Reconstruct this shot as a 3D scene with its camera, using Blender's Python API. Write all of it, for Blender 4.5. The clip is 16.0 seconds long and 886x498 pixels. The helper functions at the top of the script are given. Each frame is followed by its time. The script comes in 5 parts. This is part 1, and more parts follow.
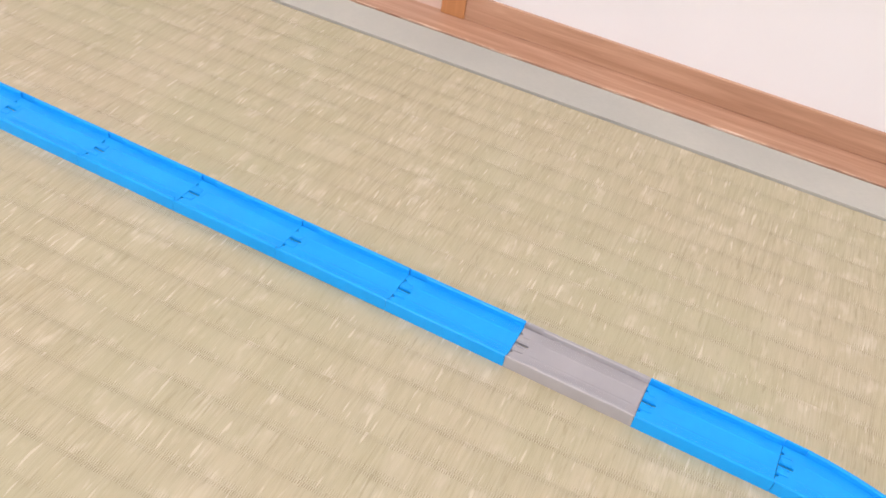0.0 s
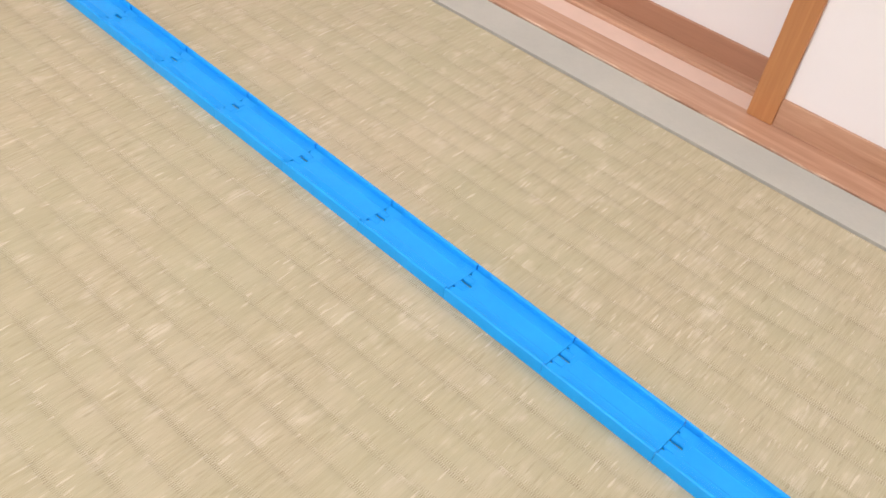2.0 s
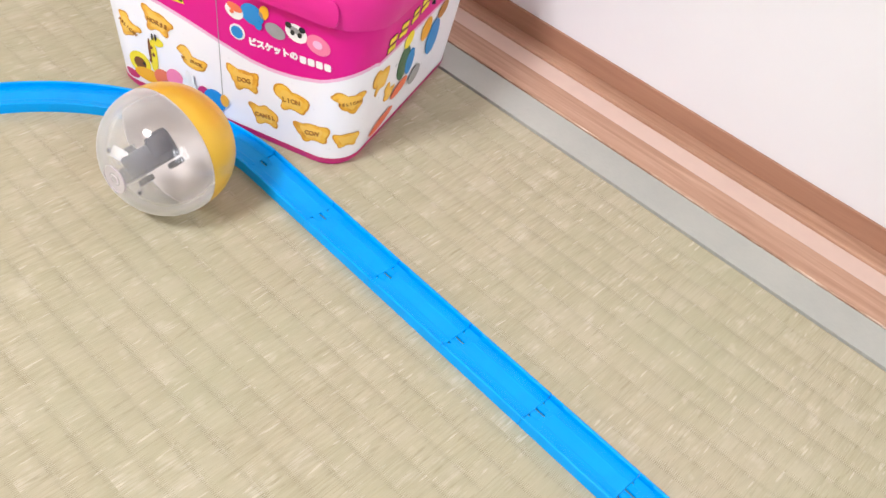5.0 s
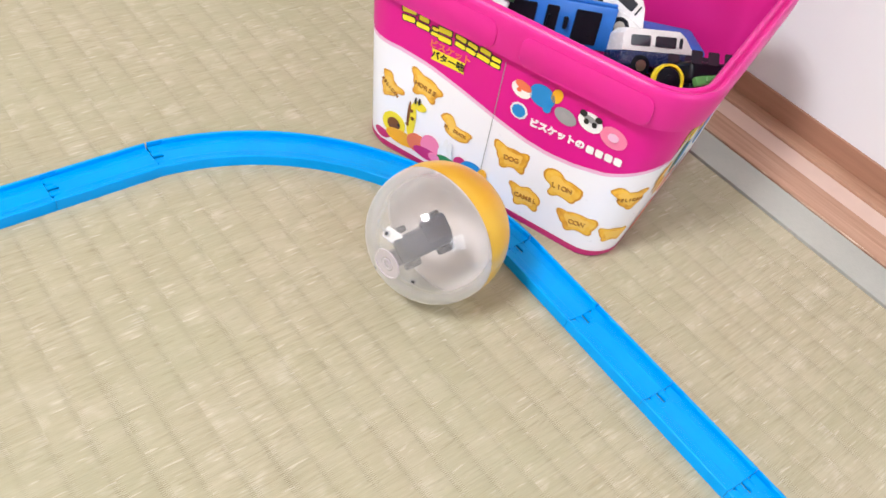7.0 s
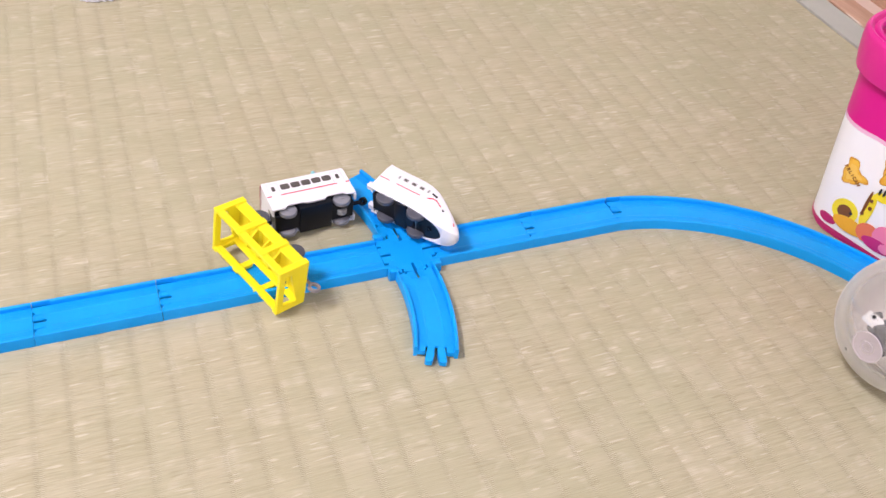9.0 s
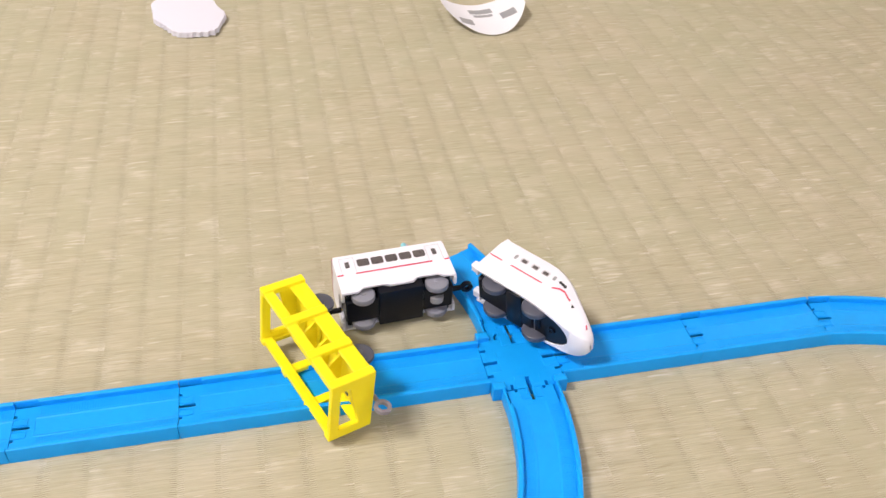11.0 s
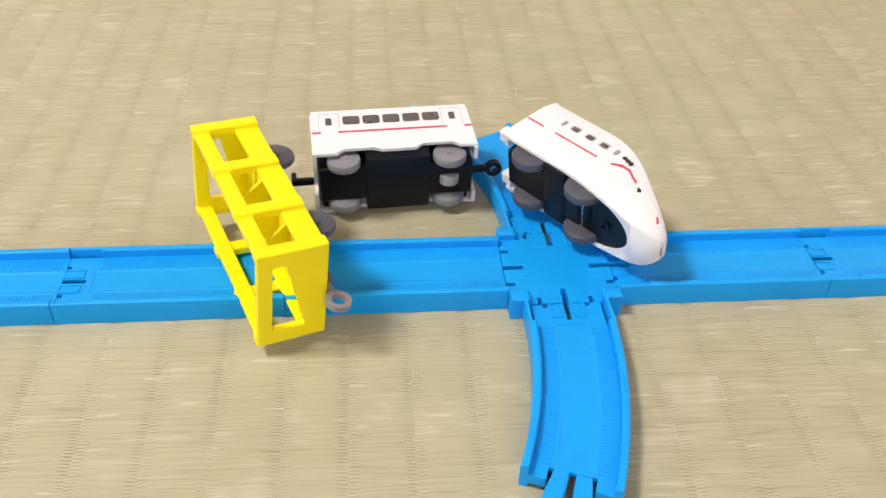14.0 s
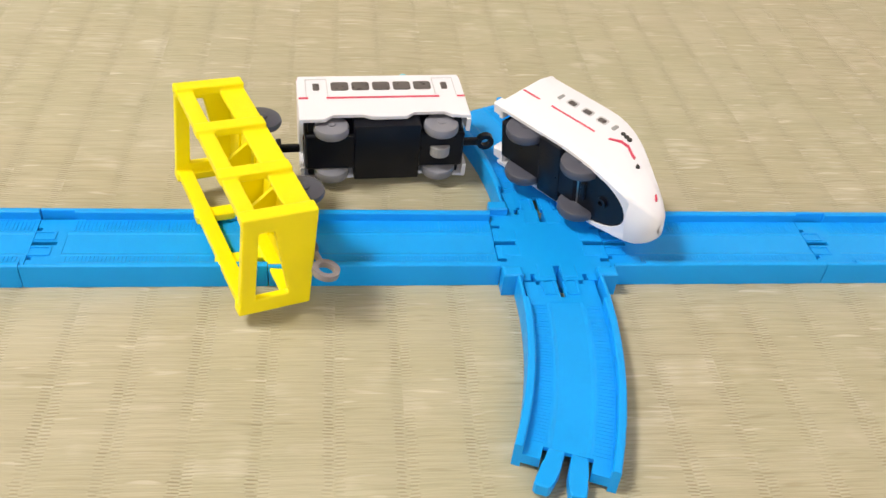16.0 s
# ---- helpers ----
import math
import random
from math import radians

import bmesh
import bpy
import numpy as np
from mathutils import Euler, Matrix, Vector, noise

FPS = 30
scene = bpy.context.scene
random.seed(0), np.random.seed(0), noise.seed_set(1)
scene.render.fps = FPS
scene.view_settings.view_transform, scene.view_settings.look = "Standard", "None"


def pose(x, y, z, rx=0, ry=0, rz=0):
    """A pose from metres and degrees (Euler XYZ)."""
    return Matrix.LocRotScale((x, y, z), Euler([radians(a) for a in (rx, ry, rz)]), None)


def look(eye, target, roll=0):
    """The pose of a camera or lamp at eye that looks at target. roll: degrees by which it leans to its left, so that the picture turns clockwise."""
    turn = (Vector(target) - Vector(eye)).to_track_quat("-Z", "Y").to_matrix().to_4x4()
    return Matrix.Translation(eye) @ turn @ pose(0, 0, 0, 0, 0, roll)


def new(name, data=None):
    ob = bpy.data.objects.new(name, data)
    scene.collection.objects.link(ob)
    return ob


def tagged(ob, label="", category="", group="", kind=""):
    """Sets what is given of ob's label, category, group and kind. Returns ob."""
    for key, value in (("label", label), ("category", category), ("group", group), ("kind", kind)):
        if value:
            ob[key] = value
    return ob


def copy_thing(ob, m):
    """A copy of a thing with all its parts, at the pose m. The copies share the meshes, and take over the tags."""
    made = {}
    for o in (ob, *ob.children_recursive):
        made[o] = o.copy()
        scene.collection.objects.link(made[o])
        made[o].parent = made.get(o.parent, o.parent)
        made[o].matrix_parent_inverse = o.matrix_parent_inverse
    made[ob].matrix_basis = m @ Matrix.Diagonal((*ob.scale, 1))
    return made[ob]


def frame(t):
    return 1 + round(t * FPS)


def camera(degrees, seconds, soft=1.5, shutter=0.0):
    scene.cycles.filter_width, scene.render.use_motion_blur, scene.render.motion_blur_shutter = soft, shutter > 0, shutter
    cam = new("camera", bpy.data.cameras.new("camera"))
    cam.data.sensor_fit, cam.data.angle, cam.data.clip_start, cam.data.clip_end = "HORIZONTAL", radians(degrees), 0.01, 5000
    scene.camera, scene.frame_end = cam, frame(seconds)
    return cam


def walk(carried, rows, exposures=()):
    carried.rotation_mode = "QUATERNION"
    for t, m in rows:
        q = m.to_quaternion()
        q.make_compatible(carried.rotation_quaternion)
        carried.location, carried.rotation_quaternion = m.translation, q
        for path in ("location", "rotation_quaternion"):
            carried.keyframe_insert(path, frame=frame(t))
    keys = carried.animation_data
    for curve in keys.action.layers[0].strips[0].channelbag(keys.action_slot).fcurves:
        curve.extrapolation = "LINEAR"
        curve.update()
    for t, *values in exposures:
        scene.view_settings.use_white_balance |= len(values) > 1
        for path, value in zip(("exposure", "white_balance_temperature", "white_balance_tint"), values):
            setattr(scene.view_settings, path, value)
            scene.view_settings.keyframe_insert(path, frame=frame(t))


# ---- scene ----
cam = camera(53.0, 16.0, shutter=0.12)
PATH = [
    (0, (0.756, 0.003, 0.282), (0.294, 1.392, -1.08), 9.7),
    (0.5, (0.75, 0.004, 0.289), (0.149, 1.32, -1.092), 7.7),
    (1, (0.737, 0.009, 0.285), (0.031, 1.313, -1.056), 9.9),
    (1.5, (0.73, 0.028, 0.292), (-0.094, 1.257, -1.055), 7.3),
    (2, (0.699, 0.026, 0.287), (-0.153, 1.196, -1.093), 8.7),
    (2.5, (0.669, 0.035, 0.294), (-0.243, 1.183, -1.066), 7.3),
    (3, (0.6105, 0.0263, 0.2957), (-0.2979, 1.2098, -1.0375), 10.5),
    (5.3, (0.455, 0.01, 0.358), (-0.355, 1.178, -1.049), 12.8),
    (5.5, (0.436, 0.003, 0.355), (-0.376, 1.183, -1.041), 14.7),
    (6, (0.395, -0.012, 0.347), (-0.505, 1.126, -1.031), 15.3),
    (6.5, (0.369, -0.009, 0.341), (-0.537, 1.076, -1.074), 14.6),
    (7, (0.362, -0.019, 0.344), (-0.591, 1.027, -1.068), 13.9),
    (7.5, (0.349, -0.039, 0.352), (-0.738, 0.914, -1.031), 12.2),
    (8, (0.326, -0.088, 0.331), (-0.836, 0.822, -1.019), 12.4),
    (8.5, (0.321, -0.122, 0.327), (-0.952, 0.651, -1.008), 10.5),
    (9, (0.324, -0.141, 0.337), (-0.987, 0.518, -1.022), 8.4),
    (9.5, (0.324, -0.159, 0.347), (-1.023, 0.471, -0.99), 8.7),
    (9.7, (0.318, -0.173, 0.351), (-1.032, 0.442, -0.99), 9.5),
    (11.8, (0.187, -0.044, 0.168), (-1.391, 0.123, -1.05), 1.1),
    (12, (0.183, -0.058, 0.154), (-1.37, 0.159, -1.088), 5.2),
    (12.5, (0.183, -0.047, 0.163), (-1.375, 0.141, -1.077), 2.7),
    (13, (0.181, -0.048, 0.16), (-1.368, 0.131, -1.091), 2.6),
    (13.5, (0.182, -0.048, 0.161), (-1.366, 0.093, -1.098), 1.7),
    (14, (0.182, -0.049, 0.16), (-1.363, 0.102, -1.101), 2.2),
    (14.5, (0.179, -0.053, 0.154), (-1.355, 0.126, -1.117), 3.6),
    (15, (0.179, -0.054, 0.152), (-1.35, 0.155, -1.121), 4.8),
    (15.5, (0.178, -0.056, 0.149), (-1.347, 0.169, -1.125), 5.6),
    (16, (0.178, -0.055, 0.151), (-1.346, 0.175, -1.123), 5.8),
]
walk(cam, [(t, look(eye, target, roll)) for t, eye, target, roll in PATH],
     exposures=((0, -0.03, 6450, 19), (1.5, -0.08, 6650, 18), (3, -0.03, 6650, 17), (5.5, 0.07, 6000, 12), (6.5, 0.05, 5950, 12), (8, -0.01, 6450, 12), (9, -0.10, 6200, 21), (9.5, -0.12, 6050, 23), (12, -0.15, 6700, 11), (14, -0.20, 6750, 10), (16, -0.20, 6800, 9)))

# ---- world and light ----
world = bpy.data.worlds.new("world")
scene.world = world
world.use_nodes = True
wn, wl = world.node_tree.nodes, world.node_tree.links
sky = wn.new("ShaderNodeTexSky")
sky.sky_type = "NISHITA"
sky.sun_disc = False
sky.sun_elevation = radians(38)
sky.sun_rotation = radians(90)
wl.new(sky.outputs[0], wn["Background"].inputs[0])
wn["Background"].inputs[1].default_value = 0.1
scene.view_settings.exposure = 0.0


def area_lamp(name, m, watts, w, h, colour, shape="RECTANGLE"):
    d = bpy.data.lights.new(name, "AREA")
    d.energy, d.size, d.size_y, d.color, d.shape = watts, w, h, colour, shape
    ob = new(name, d)
    ob.matrix_world = m
    return ob


LAMP = (0.12, -1.28, 2.15)
area_lamp("ceiling_lamp_light", pose(LAMP[0], LAMP[1], LAMP[2] - 0.085), 60.0, 0.60, 0.60, (1.0, 0.975, 0.95), "DISK")
area_lamp("window_light", look((2.52, 0.0, 1.25), (0.4, 0.1, 0.2)), 18, 1.3, 1.1, (0.93, 0.96, 1.0))


# ---- materials ----
def material(name, colour, rough=0.5, metal=0.0, spec=0.5):
    m = bpy.data.materials.new(name)
    m.use_nodes = True
    b = m.node_tree.nodes["Principled BSDF"]
    b.inputs["Base Color"].default_value = (*colour, 1)
    b.inputs["Roughness"].default_value = rough
    b.inputs["Metallic"].default_value = metal
    b.inputs["Specular IOR Level"].default_value = spec
    return m


def nd(m, kind, **kw):
    n = m.node_tree.nodes.new(kind)
    for k, v in kw.items():
        n.inputs[k].default_value = v
    return n


def ln(m, a, b):
    m.node_tree.links.new(a, b)


def math_node(m, op, a, b=None, c=None):
    n = m.node_tree.nodes.new("ShaderNodeMath")
    n.operation = op
    for i, v in enumerate((a, b, c)):
        if v is None:
            continue
        if isinstance(v, (int, float)):
            n.inputs[i].default_value = v
        else:
            ln(m, v, n.inputs[i])
    return n.outputs[0]


def mix_colour(m, fac, a, b, blend="MIX"):
    n = m.node_tree.nodes.new("ShaderNodeMix")
    n.data_type, n.blend_type = "RGBA", blend
    for i, v in ((0, fac), (6, a), (7, b)):
        if isinstance(v, (int, float)):
            n.inputs[i].default_value = v
        elif isinstance(v, tuple):
            n.inputs[i].default_value = (*v, 1)
        else:
            ln(m, v, n.inputs[i])
    return n.outputs[2]


def noise_tex(m, scale, detail=3.0, rough=0.55, stretch=(1, 1, 1), distort=0.0):
    co = nd(m, "ShaderNodeTexCoord")
    mp = nd(m, "ShaderNodeMapping", Scale=stretch)
    ln(m, co.outputs["Object"], mp.inputs[0])
    n = nd(m, "ShaderNodeTexNoise", Scale=scale, Detail=detail, Roughness=rough, Distortion=distort)
    ln(m, mp.outputs[0], n.inputs["Vector"])
    return n.outputs["Fac"]


def ramp(m, fac, *stops):
    n = m.node_tree.nodes.new("ShaderNodeValToRGB")
    el = n.color_ramp.elements
    while len(el) < len(stops):
        el.new(0.5)
    for e, (p, c) in zip(el, stops):
        e.position = p
        e.color = (*c, 1) if isinstance(c, tuple) else (c, c, c, 1)
    ln(m, fac, n.inputs[0])
    return n.outputs[0]


def bump(m, height, strength, distance, prev=None):
    n = nd(m, "ShaderNodeBump", Strength=strength, Distance=distance)
    ln(m, height, n.inputs["Height"])
    if prev is not None:
        ln(m, prev, n.inputs["Normal"])
    return n.outputs[0]


def bsdf(m):
    return m.node_tree.nodes["Principled BSDF"]


def plastic(name, colour, rough=0.35, wear=0.06, scale=60.0, coat=0.0, sub=0.0, spec=0.5, grain=1.0):
    """Moulded plastic: slight mottling, fine scuffs in the gloss."""
    m = material(name, colour, rough, spec=spec)
    big = noise_tex(m, scale, 3)
    hi = tuple(min(1, c * (1 + wear) + wear * 0.01) for c in colour)
    lo = tuple(c * (1 - wear) for c in colour)
    ln(m, ramp(m, big, (0.3, lo), (0.7, hi)), bsdf(m).inputs["Base Color"])
    fine = noise_tex(m, scale * 9, 4)
    ln(m, ramp(m, fine, (0.3, rough * (1 - 0.2 * grain)), (0.75, min(1, rough * (1 + 0.3 * grain)))), bsdf(m).inputs["Roughness"])
    ln(m, bump(m, fine, 0.012 * grain, 0.0003), bsdf(m).inputs["Normal"])
    bsdf(m).inputs["Coat Weight"].default_value = coat
    if sub:
        bsdf(m).inputs["Subsurface Weight"].default_value = sub
        bsdf(m).inputs["Subsurface Radius"].default_value = (0.002, 0.002, 0.002)
        bsdf(m).inputs["Subsurface Scale"].default_value = 0.5
    return m


RIB, RIB_SHIFT = 0.015, 0.004


def tatami_material():
    m = material("woven_rush", (0.451, 0.400, 0.289), 0.62, spec=0.3)
    co = nd(m, "ShaderNodeTexCoord")
    sep = nd(m, "ShaderNodeSeparateXYZ")
    ln(m, co.outputs["Object"], sep.inputs[0])
    x, y = sep.outputs[0], sep.outputs[1]
    # the rush strands lie across the ribs
    strand = noise_tex(m, 1.0, 3, 0.6, (1000, 50, 1))
    strand2 = noise_tex(m, 1.0, 2, 0.5, (420, 70, 1))
    blotch = noise_tex(m, 9.0, 4)
    base = ramp(m, strand, (0.25, (0.356, 0.313, 0.201)), (0.5, (0.436, 0.390, 0.267)), (0.78, (0.505, 0.458, 0.326)))
    base = mix_colour(m, 0.5, base, ramp(m, strand2, (0.3, (0.380, 0.338, 0.225)), (0.7, (0.505, 0.458, 0.326))))
    # single dark and bleached strands
    fine = noise_tex(m, 1.0, 2, 0.55, (2300, 34, 1))
    base = mix_colour(m, ramp(m, fine, (0.33, 0.26), (0.45, 0.0)), base, (0.250, 0.208, 0.122))
    base = mix_colour(m, ramp(m, fine, (0.56, 0.0), (0.70, 0.22)), base, (0.625, 0.578, 0.456))
    crack = noise_tex(m, 1.0, 1, 0.5, (1500, 16, 1))
    base = mix_colour(m, ramp(m, crack, (0.270, 0.34), (0.325, 0.0)), base, (0.190, 0.150, 0.080))
    # age: greener and rosier areas
    base = mix_colour(m, ramp(m, blotch, (0.38, 0.0), (0.62, 0.55)), base, (0.412, 0.398, 0.265))
    base = mix_colour(m, ramp(m, noise_tex(m, 5.0, 3), (0.52, 0.0), (0.70, 0.30)), base, (0.500, 0.425, 0.318))
    wander = math_node(m, "MULTIPLY", math_node(m, "SUBTRACT", noise_tex(m, 1.0, 2, 0.5, (7, 3, 1)), 0.5), 0.0016)
    rib = math_node(m, "MULTIPLY", math_node(m, "ADD", math_node(m, "ADD", y, wander), 30 * RIB - RIB_SHIFT), 1 / RIB)
    idx = math_node(m, "FLOOR", rib)

    def in_rib(along, across, seed, detail=2.0):
        """Noise that starts afresh in every rib."""
        cell = nd(m, "ShaderNodeCombineXYZ")
        ln(m, math_node(m, "MULTIPLY", x, along), cell.inputs[0])
        ln(m, math_node(m, "ADD", math_node(m, "MULTIPLY", idx, 5.7), math_node(m, "MULTIPLY", math_node(m, "FRACT", rib), across)), cell.inputs[1])
        cell.inputs[2].default_value = seed
        n = nd(m, "ShaderNodeTexNoise", Scale=1.0, Detail=detail, Roughness=0.6)
        ln(m, cell.outputs[0], n.inputs["Vector"])
        return n.outputs["Fac"]

    patch = in_rib(55.0, 0.0, 0.0)
    base = mix_colour(m, ramp(m, patch, (0.50, 0.0), (0.74, 0.40)), base, (0.540, 0.492, 0.371))
    base = mix_colour(m, ramp(m, patch, (0.28, 0.24), (0.48, 0.0)), base, (0.372, 0.340, 0.212))
    # bleached strands: soft groups within a rib, and single short ticks
    grain = ramp(m, strand, (0.38, 0.0), (0.62, 1.0))
    group = in_rib(85.0, 0.8, 3.0, 2.0)
    base = mix_colour(m, math_node(m, "MULTIPLY", ramp(m, group, (0.56, 0.0), (0.74, 0.60)), math_node(m, "MULTIPLY_ADD", grain, 0.8, 0.2)), base, (0.660, 0.620, 0.507))
    tick = in_rib(480.0, 0.9, 9.0, 1.0)
    base = mix_colour(m, ramp(m, tick, (0.665, 0.0), (0.735, 0.50)), base, (0.690, 0.650, 0.535))
    base = mix_colour(m, ramp(m, tick, (0.265, 0.28), (0.335, 0.0)), base, (0.225, 0.190, 0.106))
    # the warp in the valleys between the ribs: a column of dark stitches, then one of light and dark ones
    f = math_node(m, "FRACT", rib)
    d = math_node(m, "SUBTRACT", f, 0.5)
    ragged = noise_tex(m, 1.0, 2, 0.5, (900, 250, 1))
    off = math_node(m, "SUBTRACT", 0.5, math_node(m, "ABSOLUTE", d))
    off = math_node(m, "ADD", off, math_node(m, "MULTIPLY", math_node(m, "SUBTRACT", ragged, 0.5), 0.20))
    column = math_node(m, "MULTIPLY", math_node(m, "GREATER_THAN", off, 0.022), math_node(m, "LESS_THAN", off, 0.148))
    side = math_node(m, "SIGN", d)
    wob = math_node(m, "MULTIPLY", noise_tex(m, 1.0, 2, 0.6, (160, 50, 1)), 8.0)
    ph = math_node(m, "ADD", math_node(m, "MULTIPLY", x, 2 * math.pi / 0.00092), math_node(m, "ADD", wob, math_node(m, "MULTIPLY", side, 1.57)))
    wave = math_node(m, "MULTIPLY_ADD", math_node(m, "SINE", ph), 0.5, 0.5)
    dash = ramp(m, wave, (0.50, 0.0), (0.80, 1.0))
    gap = ramp(m, wave, (0.15, 1.0), (0.42, 0.0))
    worn = ramp(m, noise_tex(m, 1.0, 3, 0.6, (70, 30, 1)), (0.34, 0.10), (0.62, 1.0))
    stitch = math_node(m, "MULTIPLY", math_node(m, "MULTIPLY", column, dash), worn)
    pale = math_node(m, "MULTIPLY", math_node(m, "MULTIPLY", column, gap), worn)
    one = math_node(m, "GREATER_THAN", d, 0.0)
    base = mix_colour(m, math_node(m, "MULTIPLY", pale, 0.30), base, (0.660, 0.612, 0.477))
    depth = math_node(m, "ADD", 0.30, math_node(m, "MULTIPLY", one, 0.12))
    base = mix_colour(m, math_node(m, "MULTIPLY", stitch, depth), base, (0.155, 0.122, 0.058))
    ln(m, base, bsdf(m).inputs["Base Color"])
    h = math_node(m, "SUBTRACT", strand, math_node(m, "MULTIPLY", stitch, 0.6))
    ln(m, bump(m, h, 0.55, 0.0006), bsdf(m).inputs["Normal"])
    ln(m, ramp(m, strand, (0.3, 0.75), (0.7, 0.48)), bsdf(m).inputs["Roughness"])
    return m


def wood_material(name, dark, light, along, rough=0.42):
    s = {"x": (3, 60, 60), "y": (60, 3, 60), "z": (60, 60, 3)}[along]
    m = material(name, light, rough)
    g = noise_tex(m, 3.0, 5, 0.6, s, 0.6)
    f = noise_tex(m, 14.0, 3, 0.6, s)
    c = ramp(m, g, (0.3, dark), (0.55, tuple((a + b) / 2 for a, b in zip(dark, light))), (0.75, light))
    c = mix_colour(m, ramp(m, f, (0.5, 0.0), (0.8, 0.24)), c, tuple(v * 0.75 for v in dark))
    ln(m, c, bsdf(m).inputs["Base Color"])
    ln(m, bump(m, f, 0.25, 0.0004), bsdf(m).inputs["Normal"])
    ln(m, ramp(m, g, (0.3, rough * 1.2), (0.7, rough * 0.8)), bsdf(m).inputs["Roughness"])
    return m


def worn_wood_material():
    """The same sill wood, rubbed bare in uneven stretches."""
    m = material("worn_sill_edge", (0.55, 0.36, 0.26), 0.55)
    bare = noise_tex(m, 1.0, 4, 0.65, (38, 300, 300))
    ln(m, ramp(m, bare, (0.42, (0.36, 0.195, 0.125)), (0.56, (0.58, 0.40, 0.29)), (0.68, (0.78, 0.66, 0.56))), bsdf(m).inputs["Base Color"])
    ln(m, bump(m, bare, 0.4, 0.0004), bsdf(m).inputs["Normal"])
    return m


def cloth_material():
    m = material("border_cloth", (0.40, 0.42, 0.41), 0.8, spec=0.2)
    a = noise_tex(m, 1.0, 2, 0.5, (250, 2500, 1))
    b = noise_tex(m, 14.0, 4)
    c = ramp(m, b, (0.3, (0.405, 0.410, 0.375)), (0.7, (0.480, 0.480, 0.430)))
    c = mix_colour(m, ramp(m, a, (0.4, 0.0), (0.8, 0.3)), c, (0.30, 0.31, 0.29))
    ln(m, c, bsdf(m).inputs["Base Color"])
    ln(m, bump(m, a, 0.3, 0.0003), bsdf(m).inputs["Normal"])
    return m


def paper_material(name, colour):
    m = material(name, colour, 0.75, spec=0.25)
    a = noise_tex(m, 6.0, 4)
    b = noise_tex(m, 180.0, 3)
    ln(m, ramp(m, a, (0.3, tuple(c * 0.965 for c in colour)), (0.7, colour)), bsdf(m).inputs["Base Color"])
    ln(m, bump(m, b, 0.12, 0.0006), bsdf(m).inputs["Normal"])
    return m


M_TATAMI = tatami_material()
M_CLOTH = cloth_material()
M_SILL = wood_material("sill_wood", (0.375, 0.205, 0.128), (0.60, 0.375, 0.262), "x")
M_RAIL_WOOD = wood_material("door_rail_wood", (0.350, 0.178, 0.112), (0.430, 0.230, 0.150), "x", 0.5)
M_STILE = wood_material("door_stile_wood", (0.38, 0.16, 0.06), (0.50, 0.24, 0.10), "z", 0.45)
M_TAPE = plastic("glide_tape", (0.69, 0.525, 0.45), 0.4, 0.03)
M_PAPER = paper_material("door_paper", (0.79, 0.785, 0.82))
M_WALL = paper_material("plaster", (0.78, 0.75, 0.70))
M_CEIL = wood_material("ceiling_board", (0.42, 0.30, 0.18), (0.55, 0.42, 0.28), "x", 0.6)
M_BLUE = plastic("blue_plastic", (0.001, 0.335, 0.87), 0.36, 0.04, 40, spec=0.26)
M_GREYP = plastic("grey_plastic", (0.34, 0.335, 0.355), 0.35, 0.04)
M_WHITE = plastic("white_plastic", (0.80, 0.795, 0.86), 0.30, 0.008, grain=0.3)
M_BLACK = plastic("black_plastic", (0.005, 0.006, 0.011), 0.34, 0.15, spec=0.22)
M_WHEEL = plastic("grey_wheel", (0.225, 0.225, 0.265), 0.42, 0.08)
M_WHEELD = plastic("dark_grey_wheel", (0.076, 0.079, 0.106), 0.34, 0.08)
M_RINGP = plastic("lilac_grey_plastic", (0.23, 0.205, 0.23), 0.36, 0.06)
M_ROOF = plastic("maroon_plastic", (0.36, 0.035, 0.06), 0.32, 0.06)
M_ROOF2 = plastic("dark_maroon_plastic", (0.16, 0.025, 0.03), 0.3, 0.06)
M_RED = material("red_print", (0.66, 0.06, 0.12), 0.4)
M_WINDOW = plastic("window_print", (0.10, 0.085, 0.085), 0.3, 0.1)
M_LINE = material("pale_grey_print", (0.55, 0.55, 0.58), 0.4)
M_INK = material("black_ink", (0.02, 0.02, 0.022), 0.5)
M_YELLOW = plastic("yellow_plastic", (0.95, 0.79, 0.008), 0.40, 0.03, sub=0.15, spec=0.35)
M_PINK = plastic("pink_plastic", (0.68, 0.020, 0.265), 0.34, 0.02, 20, grain=0.15, spec=0.34)
M_PINKLAB = plastic("magenta_label", (0.67, 0.008, 0.25), 0.40, 0.02, 20, grain=0.2, spec=0.3)
M_PALEPINK = material("pale_pink_print", (0.82, 0.48, 0.68), 0.4)
M_LABEL = plastic("white_label", (0.88, 0.875, 0.92), 0.34, 0.012, 20)
M_CRIMSON = material("crimson_print", (0.52, 0.02, 0.16), 0.4)
M_STEEL = material("steel", (0.5, 0.48, 0.46), 0.3, 1.0)
M_NAVY = plastic("navy_plastic", (0.02, 0.028, 0.09), 0.25, 0.1)
M_ORANGE = plastic("amber_plastic", (0.85, 0.42, 0.02), 0.35)
M_GREEN = plastic("green_plastic", (0.10, 0.30, 0.08), 0.35)
M_DGREEN = plastic("dull_green_plastic", (0.06, 0.15, 0.07), 0.35)
M_BLUE2 = plastic("mid_blue_plastic", (0.02, 0.17, 0.62), 0.33)
